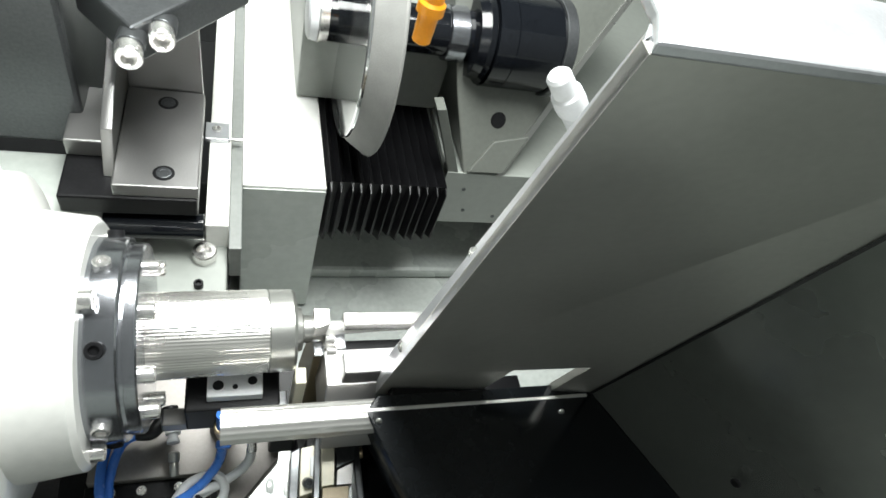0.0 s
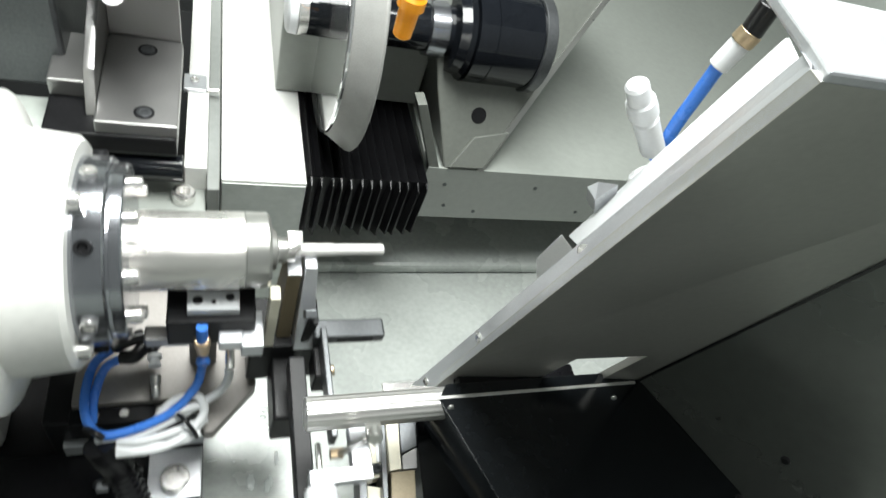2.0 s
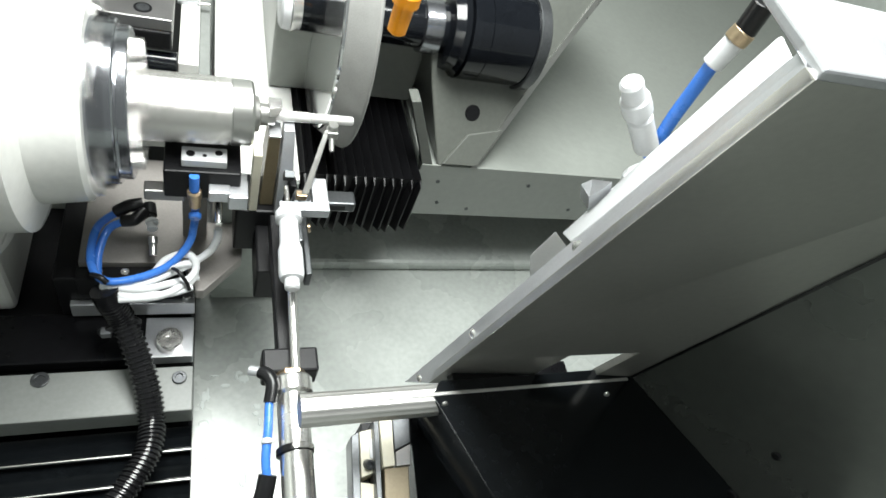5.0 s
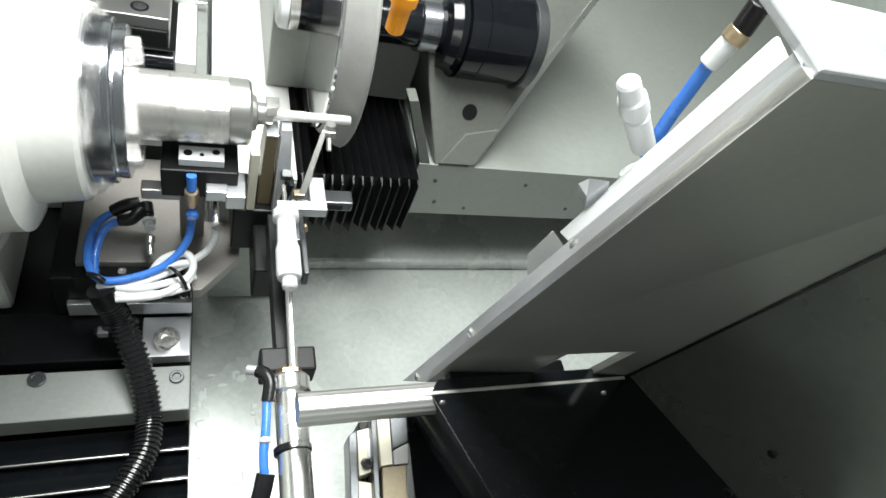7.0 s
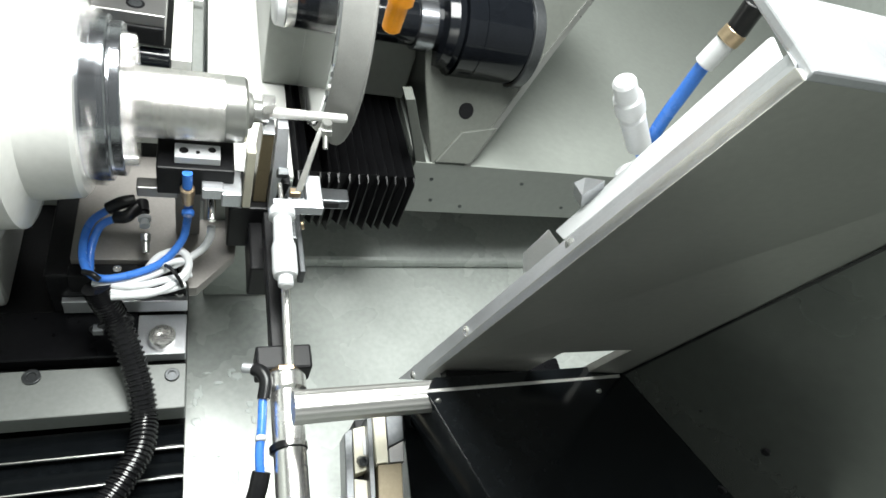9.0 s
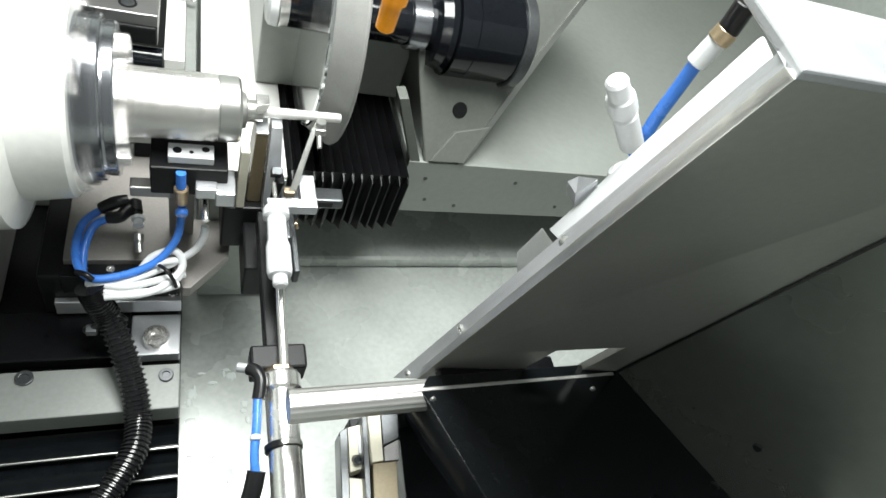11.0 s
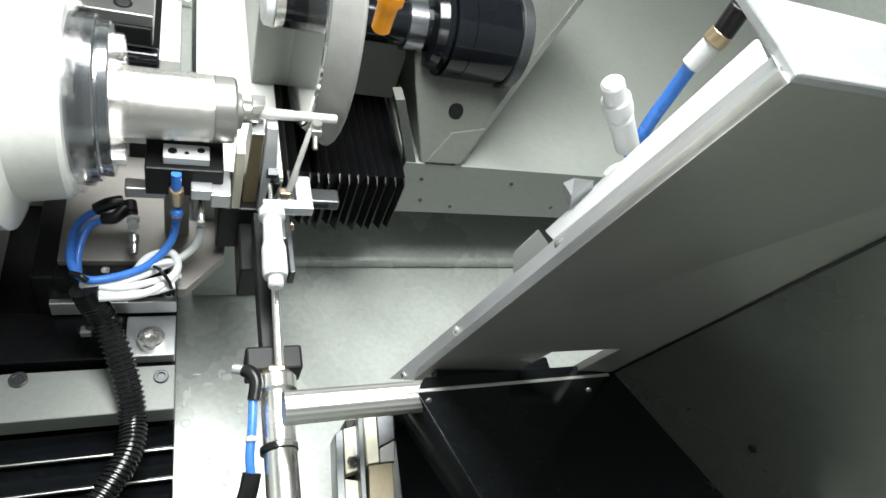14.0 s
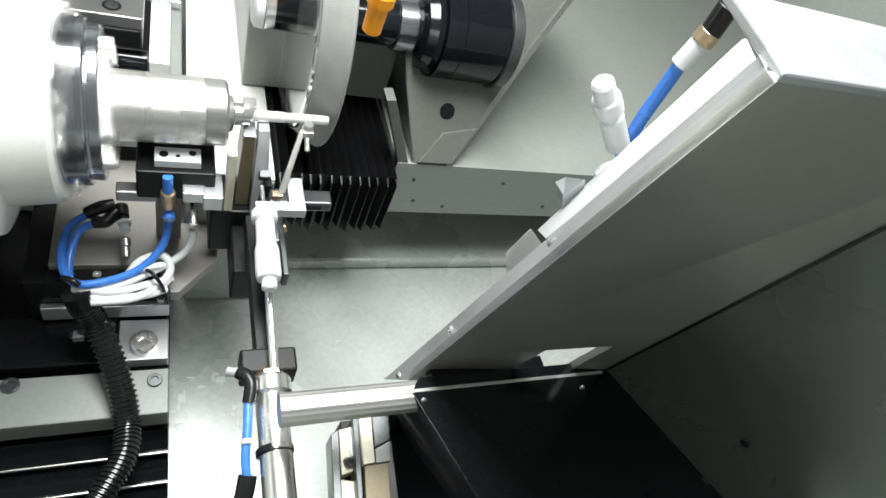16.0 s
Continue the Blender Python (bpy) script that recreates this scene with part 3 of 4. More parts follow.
    part("black_elbow", tube([(-0.1003, -0.0109, -0.1338), (-0.0907, -0.0120, -0.1303), (-0.0827, -0.0016, -0.1292)], 0.0057), RUBBER, h, "black push-in elbow")
    fitting((-0.0796, 0.0075, -0.1315), (-0.0764, -0.0167, -0.1338), [(0, 0.006), (0.012, 0.006), (0.0125, 0.004), (0.018, 0.004)], BLACK, "valve_body")
    fitting((-0.0762, -0.0104, -0.1315), (-0.0749, -0.0255, -0.1326), [(0, 0.0045), (0.001, 0.0056), (0.004, 0.0056), (0.0045, 0.0036), (0.008, 0.0036), (0.0085, 0.0046), (0.011, 0.0046)], WHITEPLASTIC, "needle_valve", "white needle valve")
    fitting((-0.0746, -0.0268, -0.1361), (-0.0734, -0.0485, -0.1453), [(0, 0.003), (0.001, 0.0042), (0.007, 0.0042), (0.008, 0.003), (0.011, 0.0036), (0.018, 0.003)], GREY, "grub_screw")
    fitting((-0.0192, -0.0178, -0.0764), (-0.0184, -0.0599, -0.0860), [(0, 0.0048), (0.006, 0.0048), (0.007, 0.0034), (0.032, 0.0034), (0.034, 0.0028)], CHROME, "steel_pipe", "bright steel air pipe")
    part("pipe_block", box(*[[c + d * k for c, d in zip((-0.0189, -0.0419, -0.0530), (0.0085, 0.006, 0.006))] for k in (-1, 1)], 0.001), SILVER, h)
    part("pale_block", box(*[[c + d * k for c, d in zip((-0.0037, -0.0405, -0.0570), (0.008, 0.01, 0.008))] for k in (-1, 1)], 0.001), SILVER, h)
    part("foot_plate", box((-0.078, -0.034, -0.076), (-0.046, -0.022, -0.064), 0.0012), STEEL, h)
    part("lower_pad", box((-0.1495, -0.0515, -0.2364), (-0.0383, -0.0450, -0.2157), 0.0008), SILVER, h)
    part("lower_pad", box((-0.1014, -0.0441, -0.2205), (-0.0387, -0.0197, -0.2164), 0.0008), SILVER, h, "bright end pad")
    for p in ((-0.0461, -0.0429, -0.2164), (-0.1348, -0.0375, -0.2207), (-0.1136, -0.0084, -0.2207)):
        socket_screw(p, (0, 0, 1), 0.0045, 0.004, h)
    part("hose_tie", tube([(-0.0566, -0.0611, -0.1380), (-0.0506, -0.0692, -0.1334), (-0.0444, -0.0757, -0.1403), (-0.0421, -0.0770, -0.1496)], 0.0017), RUBBER, h)
    part("hose_tie", tube([(-0.1212, -0.0654, -0.1427), (-0.1139, -0.0717, -0.1369), (-0.1080, -0.0753, -0.1403)], 0.0026), RUBBER, h)


hoses()

# ---------------------------------------------------------------- steady rest
SB = (0.033, -0.2, -0.12)
steady = thing("steady_rest", SB, "pneumatic steady rest with white adjuster, steel yoke and clamp finger", "steady rest")


def build_steady():
    s = steady
    part("cylinder", turned((0.031, -0.212, -0.062), (0.029, -0.56, -0.07), [(0, 0.007), (0, 0.0135), (0.002, 0.0145), (0.012, 0.0145), (0.014, 0.0115), (0.05, 0.0112), (0.051, 0.0122), (0.054, 0.0122), (0.055, 0.0112), (0.34, 0.0112)], 40), CHROME, s, "polished pneumatic cylinder")
    part("gland", turned((0.031, -0.2065, -0.062), (0.031, -0.213, -0.062), [(0, 0.006), (0, 0.0098), (0.0015, 0.0105), (0.0065, 0.0105)], 6), BRASS, s, "brassy hexagon gland nut")
    part("end_block", box((0.011, -0.206, -0.086), (0.052, -0.186, -0.062), 0.002), BLACK, s, "black end block")
    part("clamp_band", turned((0.03, -0.262, -0.064), (0.03, -0.268, -0.064), [(0, 0.0115), (0.001, 0.0128), (0.005, 0.0128), (0.006, 0.0115)], 40), RUBBER, s)
    part("air_elbow", tube([(0.0093, -0.2085, -0.0550), (0.0135, -0.2128, -0.0520), (0.0162, -0.2199, -0.0520), (0.0144, -0.2319, -0.0550)], 0.0048), RUBBER, s, "black push-in air elbow")
    part("elbow_stub", rod((0.0011, -0.2052, -0.0580), (0.0086, -0.2079, -0.0560), 0.0036), SILVER, s)
    part("air_hose", tube([(0.0136, -0.2318, -0.0550), (0.0123, -0.2499, -0.0580), (0.0104, -0.2676, -0.0620), (0.0110, -0.2795, -0.0660)], 0.003), BLUE, s, "thin blue air hose")
    part("cable_tie", rod((0.0114, -0.2559, -0.0585), (0.0112, -0.2596, -0.0588), 0.0036), WHITEPLASTIC, s, "white cable tie")
    part("hose_boot", tube([(0.0118, -0.2777, -0.0660), (0.0095, -0.2872, -0.0700), (0.0064, -0.2962, -0.0750)], 0.0062), RUBBER, s)
    part("rail", box((0.0235, -0.19, -0.09), (0.036, -0.05, -0.07), 0.001), BLACK, s, "dark slide rail")
    part("rail_body", box((0.0144, -0.083, -0.157), (0.0345, -0.026, -0.111), 0.002), BLACK, s, "black slide body")
    part("guide_plate", box((0.0495, -0.118, -0.082), (0.0545, -0.028, -0.064), 0.001), DARKSTEEL, s, "blued steel guide plate")
    part("guide_block", box((0.045, -0.062, -0.112), (0.0575, -0.036, -0.0825), 0.0012), BLACK, s)
    socket_screw((0.0546, -0.062, -0.073), (1, 0, 0.2), 0.004, 0.004, s, BRASS, "guide_screw")
    part("slide_post", loft([(0.0285, -0.03, -0.118), (0.0365, -0.03, -0.118), (0.0365, 0.004, -0.118), (0.0285, 0.004, -0.118)],
                            [(0.0395, -0.033, -0.05), (0.046, -0.033, -0.05), (0.046, -0.02, -0.05), (0.0395, -0.02, -0.05)], 0.001), BLACK, s, "black slanted post")
    part("mount_arm", box((-0.004, -0.03, -0.15), (0.054, 0.018, -0.0905), 0.002), BLACK, s)
    part("cross_tray", box((0.0445, -0.034, -0.082), (0.104, -0.017, -0.07), 0.002), DARKSTEEL, s, "grey slotted cross tray")
    part("tray_slot", box((0.064, -0.0345, -0.0795), (0.094, -0.0338, -0.0725), 0.0003), BLACK, s)
    # V-block post under the tool
    part("post", loft([(0.03, -0.034, -0.0899), (0.046, -0.034, -0.0899), (0.046, -0.006, -0.0899), (0.03, -0.006, -0.0899)],
                      [(0.0315, -0.012, -0.004), (0.0405, -0.012, -0.004), (0.0405, 0.006, -0.004), (0.0315, 0.006, -0.004)], 0.0008), SILVER, s, "pale steel V-block post")
    part("post_window", box((0.0335, -0.0335, -0.046), (0.0425, -0.027, -0.033), 0.0006, 0, 30), DARKSTEEL, s)
    part("rear_block", loft([(0.017, -0.022, -0.0899), (0.029, -0.022, -0.0899), (0.029, 0.02, -0.0899), (0.017, 0.02, -0.0899)],
                            [(0.0195, -0.013, -0.012), (0.0295, -0.013, -0.012), (0.0295, 0.012, -0.012), (0.0195, 0.012, -0.012)], 0.001), OLIVE, s, "olive brown support block")
    part("block_cap", box((0.0195, -0.014, -0.0118), (0.0298, 0.006, -0.0095), 0.0006), SILVER, s)
    part("front_post", box((0.007, -0.03, -0.0899), (0.0145, -0.018, -0.018), 0.001), CREAM, s, "cream painted post")
    part("collet_prong", loft([(0.018, -0.008, 0.005), (0.026, -0.006, 0.005), (0.026, 0.01, 0.005), (0.018, 0.01, 0.005)],
                              [(0.018, -0.005, 0.012), (0.029, -0.002, 0.012), (0.029, 0.01, 0.012), (0.018, 0.01, 0.012)], 0.0006), CHROME, s)
    # sliding yoke, shown drawn out towards the tool
    sl = part("slide", box((0.027, -0.075, -0.042), (0.0685, -0.066, -0.032), 0.0008), SILVER, s, "silver sliding yoke", at=(0.04, -0.07, -0.037))
    part("yoke_arm", box((0.055, -0.0655, -0.042), (0.0685, -0.038, -0.0322), 0.0008), SILVER, sl)
    part("pin", rod((0.034, -0.068, -0.034), (0.034, -0.048, -0.034), 0.002), CHROME, sl)
    part("piston_rod", rod((0.036, -0.1, -0.05), (0.0315, -0.3, -0.062), 0.0038), CHROME, sl, "chrome piston rod")
    part("rod_head", box((0.028, -0.1, -0.058), (0.046, -0.0755, -0.042), 0.0015), DARKSTEEL, sl)
    part("adjuster", turned((0.0335, -0.0755, -0.032), (0.0325, -0.168, -0.038), [(0, 0.006), (0.001, 0.0085), (0.004, 0.0105), (0.011, 0.0105), (0.013, 0.0075), (0.034, 0.0078), (0.04, 0.0095), (0.062, 0.0098), (0.066, 0.0088), (0.067, 0.0058), (0.074, 0.0058), (0.0755, 0.004)], 40), WHITEPLASTIC, sl, "white plastic adjuster")
    part("finger_foot", box((0.042, -0.058, -0.04), (0.051, -0.052, -0.034), 0.0005), BRASS, sl)
    bm = loft([(0.046, -0.056, -0.038), (0.052, -0.056, -0.038), (0.052, -0.056, -0.034), (0.046, -0.056, -0.034)],
              [(0.0645, -0.013, -0.003), (0.069, -0.013, -0.003), (0.069, -0.013, 0.001), (0.0645, -0.013, 0.001)], 0.0005)
    box((0.067, -0.016, -0.006), (0.0765, -0.007, 0.001), 0.0008, bm=bm)
    rod((0.072, -0.0095, -0.002), (0.072, -0.0095, 0.0055), 0.0044, bm)
    rod((0.071, -0.017, -0.004), (0.071, -0.027, -0.01), 0.0022, bm)
    fg = part("clamp_finger", bm, GREY, sl, "steel clamp finger with roller", at=(0.049, -0.055, -0.036))
    return sl, fg


slide, finger = build_steady()

# ---------------------------------------------------------------- moving guard with loader
GB = (0.3, -0.25, -0.27)
guard = thing("guard", GB, "brushed stainless splash guard with bolted edge and polished rod", "machine guard")


def build_guard():
    g = guard
    i0, i1 = Vector((0.1234, -0.2363, -0.0309)), Vector((0.1164, -0.3008, 0.2951))
    o0, o1 = Vector((0.1228, -0.2119, -0.0815)), Vector((0.1276, -0.2821, 0.2920))
    c0, c1 = Vector((0.2712, -0.2570, 0.0040)), Vector((0.2884, -0.2834, 0.2018))
    c1 = c0 + (c1 - c0) * ((i1.z - c0.z) / (c1.z - c0.z))
    back = Vector((0.0005, 0.0055, 0))
    rise = 0.061 / (i1.z - i0.z)
    u0, u1 = i0.lerp(i1, rise), c0.lerp(c1, rise)
    bm = loft([u0, i1, c1, u1], [p + back for p in (u0, i1, c1, u1)])
    k = 0.46
    l1, l2 = i0.lerp(c0, k), u0.lerp(u1, k + 0.02)
    merge(bm, loft([i0, u0, l2, l1], [p + back for p in (i0, u0, l2, l1)]))
    r1, r2 = i0.lerp(c0, 0.8), u0.lerp(u1, 0.8)
    merge(bm, loft([r1, r2, u1, c0], [p + back for p in (r1, r2, u1, c0)]))
    part("panel", bm, SHEET, g, smooth=False)
    part("edge_strip", loft([i0, o0, o0 + Vector((0.003, 0, 0)), i0 + back], [i1, o1, o1 + Vector((0.003, 0, 0)), i1 + back], 0.0005), SILVER, g, "bolted folded edge")
    for k in (0.03, 0.33, 0.67):
        p = (i0 * 0.5 + o0 * 0.5).lerp(i1 * 0.5 + o1 * 0.5, k)
        part("edge_screw", turned(p + Vector((0.0005, 0.001, 0)), p - Vector((0.01, 0.002, -0.001)), [(0, 0.0035), (0.001, 0.0035), (0.0022, 0.002), (0.0024, 0)], 20), CHROME, g)
    b0, b1 = c0 + Vector((0.0785, -0.1526, 0.0000)), c1 + Vector((0.0785, -0.1526, 0.0000))
    t = Vector((0.004, 0.002, 0))
    # Same sheet as the panel, coloured darker for its shaded side.
    part("side_panel", loft([c0 + t * 0.1, b0, b0 + t, c0 + t], [c1 + t * 0.1, b1, b1 + t, c1 + t]), SHEET_SHADED, g, "stainless side panel, its shade put into a darker colour")
    # Dark strip set along the corner where the two panels meet.
    part("seam", loft([c0 + Vector((-0.0012, -0.0005, 0)), c0 + Vector((0.0004, -0.0018, 0)), c0 + Vector((0.0004, 0, 0))],
                      [c1 + Vector((-0.0012, -0.0005, 0)), c1 + Vector((0.0004, -0.0018, 0)), c1 + Vector((0.0004, 0, 0))]), RUBBER, g, "dark strip along the panel corner")
    for p in ((0.3089, -0.3403, 0.0600), (0.2902, -0.3528, 0.0300)):
        d = Vector(p)
        part("seam_bolt", rod(d, d + Vector((-0.002, -0.001, 0)), 0.003), BLACK, g)
    # wide top rim near the eye and its return, lamp brightness put into colour
    rim = [i1 + Vector((0, 0, -0.0005)), o1 + Vector((0, 0, -0.0005)), o1 + Vector((0.004, 0.03, 0)), c1 + Vector((0.02, 0.04, 0)), c1 + Vector((0.02, 0, 0))]
    part("top_rim", loft(rim, [p + Vector((0, 0, 0.004)) for p in rim], 0.001), SILVER, g, "top rim in brighter silver for the light on it")
    # manifold with nozzle, hose and blocks behind the edge
    m0, m1 = Vector((0.1801, -0.2091, 0.1054)), Vector((0.1919, -0.2401, 0.2605))
    u0, u1 = Vector((0.2018, -0.1779, 0.0747)), Vector((0.1982, -0.2153, 0.2617))
    # White plate for an overexposed band; its brightness is put into the colour.
    part("manifold", loft([m0, u0, u0 + Vector((0.006, 0.004, 0)), m0 + Vector((0.004, 0, 0))], [m1, u1, u1 + Vector((0.006, 0.004, 0)), m1 + Vector((0.004, 0, 0))], 0.002), WHITEPLASTIC, g, "coolant manifold, white for the overexposed band behind the edge")
    for px, r in (((0.2143, -0.1847, 0.1083), 0.0075), ((0.2077, -0.1935, 0.1526), 0.0085), ((0.2159, -0.1790, 0.0798), 0.005)):
        c = Vector(px)
        part("manifold_boss", turned(c + Vector((0.006, -0.004, -0.006)), c + Vector((-0.003, 0.004, 0.004)), [(0, r * 1.3), (0.008, r * 1.3), (0.012, r), (0.014, r * 0.5)], 24), WHITEPLASTIC, g)
    n0, n1 = Vector((0.2232, -0.1710, 0.1554)), Vector((0.1821, -0.1710, 0.1995))
    h = (n1 - n0).length
    part("nozzle", turned(n0, n1, [(0, 0.0076), (h * 0.48, 0.0076), (h * 0.5, 0.0062), (h * 0.55, 0.0062), (h * 0.57, 0.0086), (h * 0.64, 0.0088), (h * 0.76, 0.0084), (h * 0.78, 0.0068), (h * 0.97, 0.0066), (h, 0.005)], 28), WHITEPLASTIC, g, "white coolant nozzle")
    part("blue_hose", tube([(0.2385, -0.1650, 0.1409), (0.2334, -0.1650, 0.1699), (0.2322, -0.1650, 0.1940), (0.2312, -0.1650, 0.2158)], 0.0042), BLUE, g, "blue coolant hose")
    part("hose_ferrule", rod((0.2313, -0.1650, 0.2131), (0.2341, -0.1650, 0.2299), 0.006), WHITEPLASTIC, g)
    part("hose_clamp", rod((0.2339, -0.1650, 0.2292), (0.2354, -0.1650, 0.2365), 0.0068), BRASS, g)
    part("hose_coupling", rod((0.2353, -0.1650, 0.2358), (0.2340, -0.1650, 0.2530), 0.0062), RUBBER, g, "black hose coupling")
    part("bracket_block", loft([(0.1922, -0.1879, 0.1246), (0.2017, -0.1655, 0.1127), (0.2061, -0.1669, 0.1195), (0.1962, -0.1916, 0.1431)],
                               [Vector(p) + Vector((0.006, 0, -0.012)) for p in ((0.1922, -0.1879, 0.1246), (0.2017, -0.1655, 0.1127), (0.2061, -0.1669, 0.1195), (0.1962, -0.1916, 0.1431))]), SILVER, g)
    part("clear_block", loft([(0.2177, -0.1628, -0.0009), (0.2029, -0.1639, 0.0296), (0.2016, -0.1721, 0.0704), (0.2256, -0.1726, 0.0478)],
                             [Vector(p) + Vector((0.006, 0.006, -0.008)) for p in ((0.2177, -0.1628, -0.0009), (0.2029, -0.1639, 0.0296), (0.2016, -0.1721, 0.0704), (0.2256, -0.1726, 0.0478))], 0.0008), WHITEPLASTIC, g)
    # rod along the panel foot, half sunk in the tray to imitate shade
    # Flutes around the rod stand for stripes of reflected light.
    ring = [(math.cos(2 * math.pi * q / 64), math.sin(2 * math.pi * q / 64), 0.0106 * (1.0 if q % 4 < 2 else 0.972)) for q in range(64)]
    part("loader_rod", loft([(0.026, -0.2585 + c * r, -0.0068 + d * r) for c, d, r in ring], [(0.268, -0.2585 + c * r, -0.0068 + d * r) for c, d, r in ring]), SATIN, g, "polished rod, ribbed for its reflection stripes")
    part("foot_rail", box((0.13, -0.249, -0.012), (0.222, -0.2385, -0.001), 0.001), BLACKPAINT, g)
    tl, tf = Vector((0.1103, -0.2591, 0.0035)), Vector((0.1367, -0.3301, 0.0035))
    bl, bf = Vector((0.1241, -0.2388, -0.0900)), Vector((0.1192, -0.3023, -0.0900))
    far = (tf - tl) * 2.6
    top = [tl, tl + far, Vector((0.62, tl.y + far.y, 0.0035)), Vector((0.3, -0.2495, 0.0035)), Vector((0.119, -0.2495, 0.0035))]
    low = [bl, bl + (bf - bl) * 2.6, Vector((0.6, bl.y + far.y, -0.09)), Vector((0.32, -0.235, -0.09)), Vector((0.12, -0.235, -0.09))]
    part("black_tray", loft(low, top, 0.0008), OILBLACK, g, "black oily tray")
    part("tray_skirt", slab([(p.x, p.y) for p in low], FLOOR + 0.002, -0.0905), BLACKPAINT, g)
    foot = (
        ("edge_plate", [(0.0716, -0.2552, -0.0720), (0.0779, -0.2520, -0.0720), (0.0722, -0.3121, -0.0720), (0.0665, -0.3112, -0.0720)], 0.0200, DARKSTEEL, "dark hinge edge plate"),
        ("hinge_plate", [(0.0788, -0.2518, -0.0740), (0.0889, -0.2503, -0.0740), (0.0858, -0.2827, -0.0740), (0.0760, -0.2846, -0.0740)], 0.0120, CREAM, "cream painted hinge plate"),
        ("hinge_plate", [(0.0748, -0.2876, -0.0740), (0.0858, -0.2906, -0.0740), (0.0840, -0.3133, -0.0740), (0.0727, -0.3116, -0.0740)], 0.0120, CREAM, "cream painted hinge plate"),
        ("hinge_back", [(0.0823, -0.2466, -0.0875), (0.0936, -0.2451, -0.0875), (0.0874, -0.3086, -0.0875), (0.0754, -0.3068, -0.0875)], 0.0120, BLACK, ""),
        ("hinge_tab", [(0.0844, -0.2586, -0.0725), (0.0878, -0.2585, -0.0725), (0.0865, -0.2731, -0.0725), (0.0836, -0.2723, -0.0725)], 0.0012, WHITEPLASTIC, "small white tab"),
        ("slot_strip", [(0.0883, -0.2455, -0.0660), (0.0925, -0.2459, -0.0660), (0.0853, -0.3156, -0.0660), (0.0815, -0.3150, -0.0660)], 0.0200, DARKSTEEL, ""),
        ("cream_block", [(0.0918, -0.2474, -0.0620), (0.1012, -0.2484, -0.0620), (0.0980, -0.2825, -0.0620), (0.0896, -0.2830, -0.0620)], 0.0240, CREAM, "cream painted block"),
        ("window_block", [(0.0901, -0.2835, -0.0630), (0.1081, -0.2838, -0.0630), (0.1032, -0.3190, -0.0630), (0.0861, -0.3164, -0.0630)], 0.0240, OLIVE, "olive brown lower block"),
        ("side_plate", [(0.1029, -0.2469, -0.0660), (0.1161, -0.2482, -0.0660), (0.1136, -0.2663, -0.0660), (0.1010, -0.2708, -0.0660)], 0.0200, DARKSTEEL, ""),
        ("side_plate", [(0.1013, -0.2717, -0.0660), (0.1134, -0.2672, -0.0660), (0.1110, -0.2824, -0.0660), (0.0999, -0.2822, -0.0660)], 0.0200, STEEL, ""),
    )
    for name, top, depth, finish, words in foot:
        part(name, loft([Vector(p) - Vector((0, 0, depth)) for p in top], top, 0.0006), finish, g, words)
    part("foot_bar", box((0.084, -0.252, -0.115), (0.135, -0.24, -0.088), 0.001), BLACK, g)
    socket_screw((0.0817, -0.2761, -0.0738), (0.1, -0.4, 1), 0.0035, 0.006, g, DARKSTEEL)
    for p in ((0.1956, -0.2532, 0.0501), (0.2256, -0.2528, 0.0479), (0.2862, -0.2449, 0.0087), (0.1177, -0.2668, 0.0035), (0.2441, -0.2700, 0.0035)):
        part("rivet", turned(Vector(p) + Vector((0, 0.001, 0)), Vector(p) + Vector((0, -0.01, 0.004)), [(0, 0.0022), (0.0015, 0.002), (0.0022, 0)], 14), GREY, g)


build_guard()

# ---------------------------------------------------------------- loader gripper
LB = (0.12, -0.2, -0.05)
gripper = thing("loader_gripper", LB, "steel two-jaw loader gripper that holds the tool blank", "gripper")


def build_gripper():
    q = gripper
    a, b = Vector((0.1023, -0.1899, 0.0040)), Vector((0.1623, -0.1894, 0.0040))
    part("jaw", box((a.x, a.y - 0.0085, -0.004), (b.x + 0.05, a.y + 0.002, 0.004), 0.001), CHROME, q, "bright upper jaw")
    c = Vector((0.1000, -0.2124, 0.0020))
    part("jaw", box((c.x, c.y - 0.02, -0.012), (b.x + 0.05, c.y - 0.004, 0.002), 0.001), STEEL, q)
    part("jaw_web", box((c.x + 0.001, c.y - 0.001, -0.03), (b.x + 0.05, a.y - 0.009, -0.016), 0.001), BLACK, q)
    part("gripper_body", loft([(c.x - 0.012, c.y - 0.05, -0.05), (b.x + 0.05, c.y - 0.05, -0.05), (b.x + 0.05, a.y - 0.01, -0.05), (c.x - 0.012, a.y - 0.016, -0.05)],
                              [(c.x - 0.01, c.y - 0.021, -0.0125), (b.x + 0.05, c.y - 0.021, -0.0125), (b.x + 0.05, a.y - 0.016, -0.0125), (c.x - 0.01, a.y - 0.018, -0.0125)], 0.001), STEEL, q)
    for p in ((0.0961, -0.2004, -0.0120), (0.0968, -0.2079, -0.0150)):
        socket_screw(p, (-1, 0, 0.2), 0.0045, 0.006, q)


build_gripper()


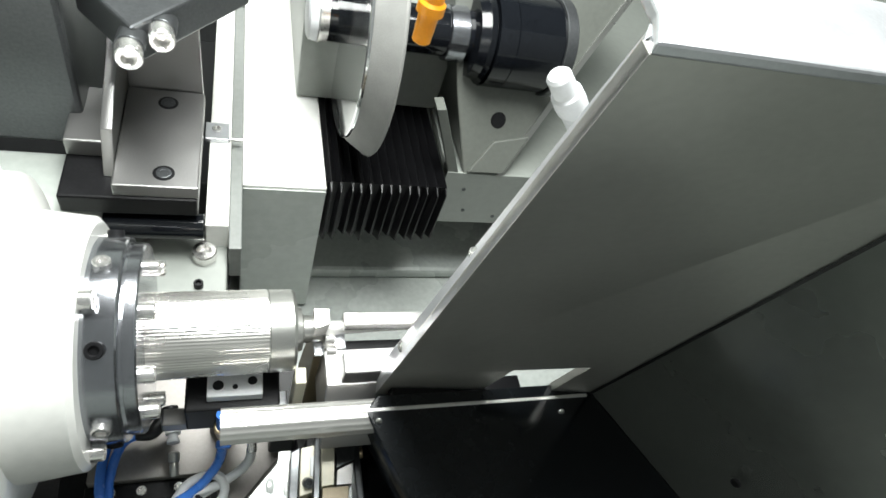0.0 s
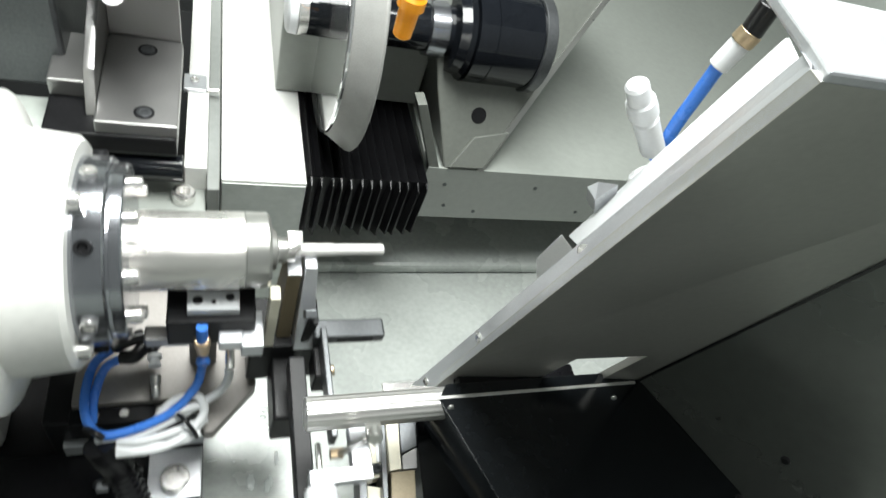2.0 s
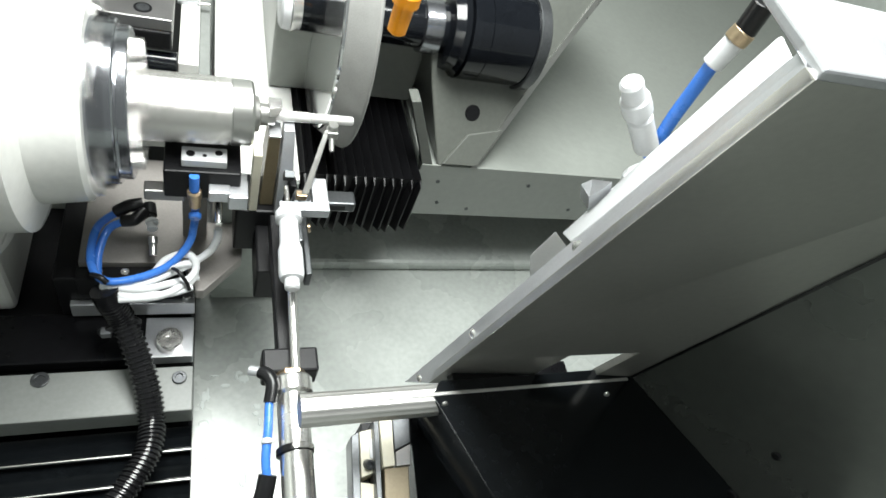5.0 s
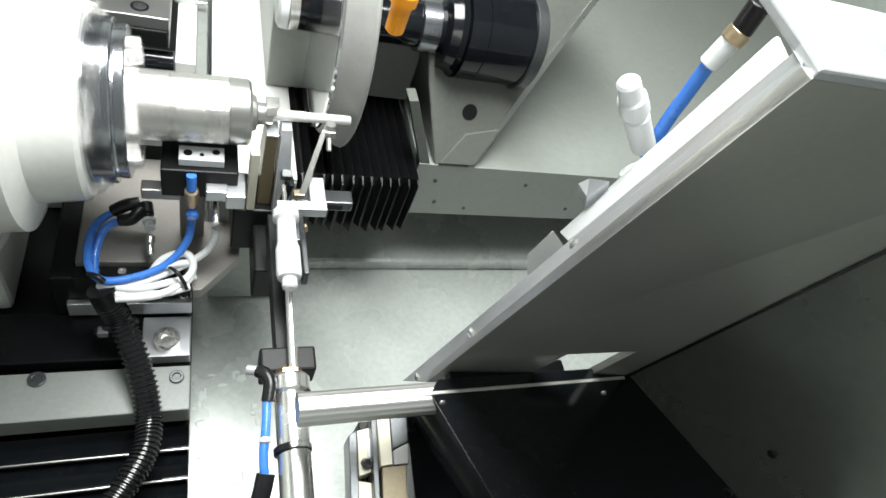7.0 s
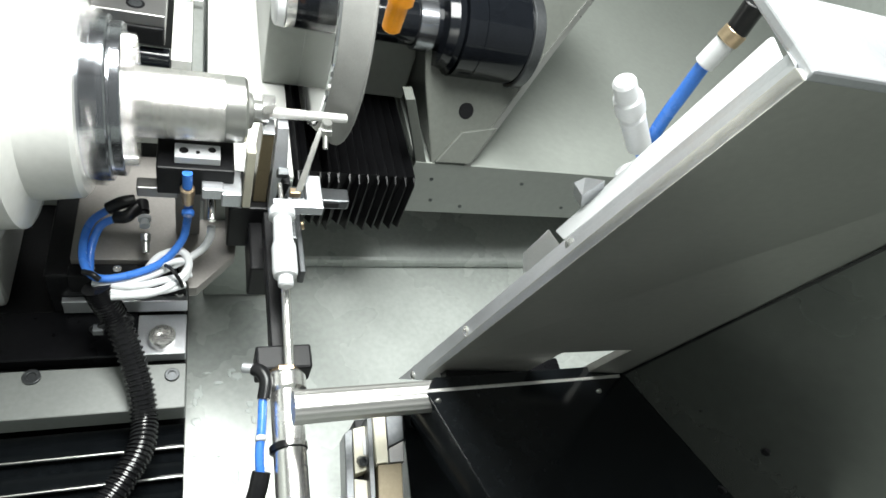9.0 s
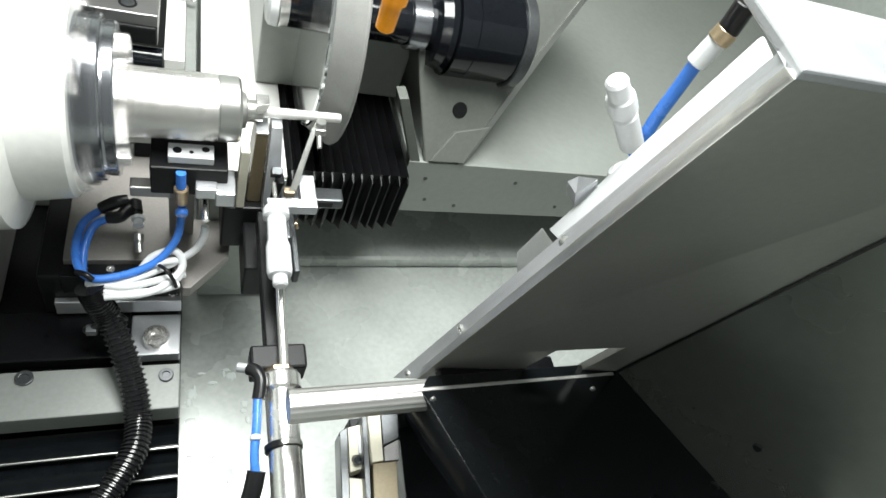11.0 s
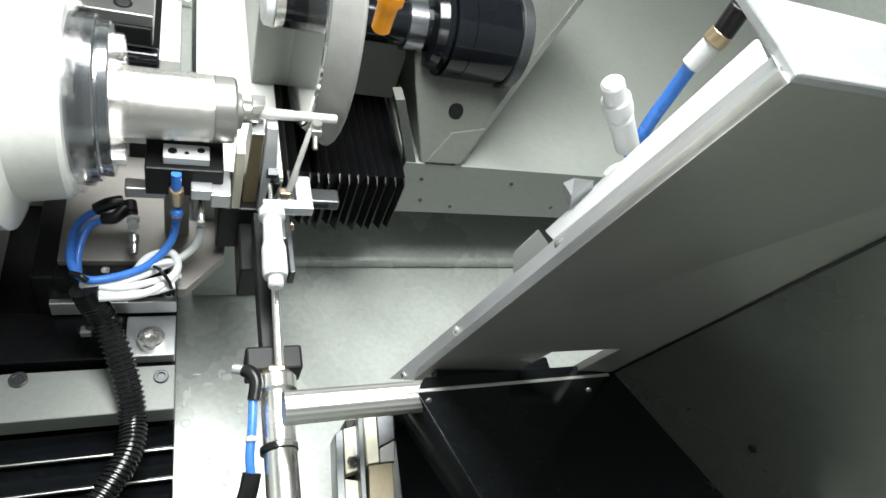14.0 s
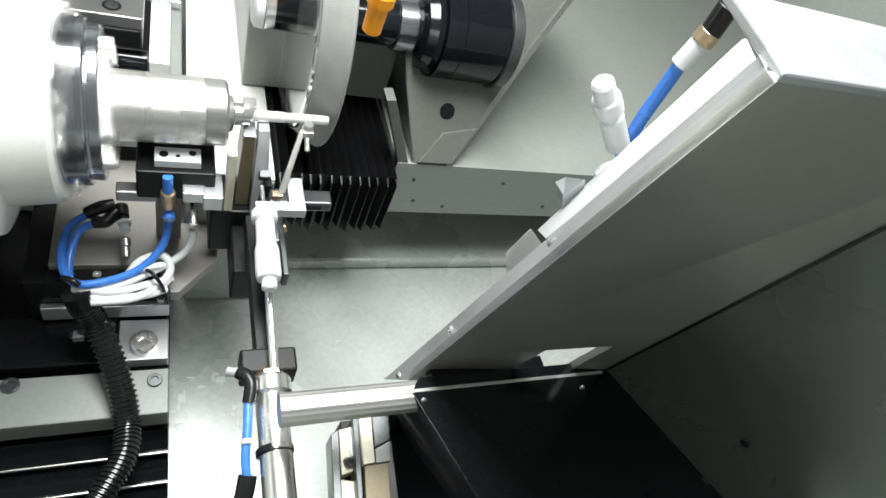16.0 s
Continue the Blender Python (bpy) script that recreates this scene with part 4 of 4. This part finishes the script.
# ---------------------------------------------------------------- motions
WORK_Y = [
    (0, -0.2034), (1.3, -0.2034), (1.5, -0.2040), (1.6, -0.2004), (1.7, -0.1884), (1.8, -0.1712), (1.9, -0.1545), (2, -0.1366), (2.1, -0.1188), (2.2, -0.1017), (2.3, -0.0789), (2.4, -0.0711), (2.6, -0.0713), (2.85, -0.0699), (3, -0.0491), (3.1, -0.0289), (3.2, -0.0103), (3.3, -0.0004), (3.5, 0.0003), (16, 0.0000),
]
GUARD_X = [(0, -0.06), (1.2, -0.06), (1.3, -0.0524), (1.4, -0.031), (1.5, -0.0148), (1.6, -0.006), (1.7, -0.003), (1.9, -0.0005), (2.0, 0.0), (16.0, 0.0)]
SLIDE_Y = [(0, -0.084), (3.5, -0.084), (3.6, -0.076), (3.7, -0.042), (3.8, -0.008), (3.9, 0.0), (16.0, 0.0)]
GRIPPER = [(1.7, -0.003, 0.0), (1.8, 0.0, -0.02), (1.9, 0.004, -0.075), (2.0, 0.01, -0.13), (2.1, 0.03, -0.16), (2.4, 0.08, -0.17), (16.0, 0.08, -0.17)]


def motions():
    travel = [(t, Vector((-0.024 * y, y * (1 - 0.043 * (y / 0.2034) ** 2), 0.042 * y))) for t, y in WORK_Y]
    walk(workhead, [(t, pose(*(Vector(WB) + d))) for t, d in travel])
    walk(steady, [(t, pose(*(Vector(SB) + d))) for t, d in travel])
    walk(blank, [(t, pose(*(Vector(TB) + d))) for t, d in travel])
    walk(guard, [(t, pose(GB[0] + x, GB[1], GB[2])) for t, x in GUARD_X])
    walk(gripper, [(t, pose(LB[0] + x, LB[1], LB[2])) for t, x in GUARD_X if t < 1.7] + [(t, pose(LB[0] + x, LB[1], LB[2] + z)) for t, x, z in GRIPPER])
    o = slide.location.copy()
    walk(slide, [(t, pose(o.x, o.y + y, o.z)) for t, y in SLIDE_Y])
    o = finger.location.copy()
    walk(finger, [(t, pose(o.x, o.y, o.z, 62 * k, -14 * k, 0)) for t, k in ((0, 1), (3.55, 1), (3.65, 0.75), (3.75, 0.25), (3.82, 0), (16.0, 0))])
    o = spindle.location.copy()
    turns = [(0, 0), (2.4, 0), (2.5, -40)] + [(2.5 + (i + 1) / 30, -40 - 76 * (i + 1)) for i in range(405)]
    walk(spindle, [(t, pose(o.x + 0.005, o.y - 0.002, o.z, a, 0, 1.5)) for t, a in turns if t <= 16.0])


motions()
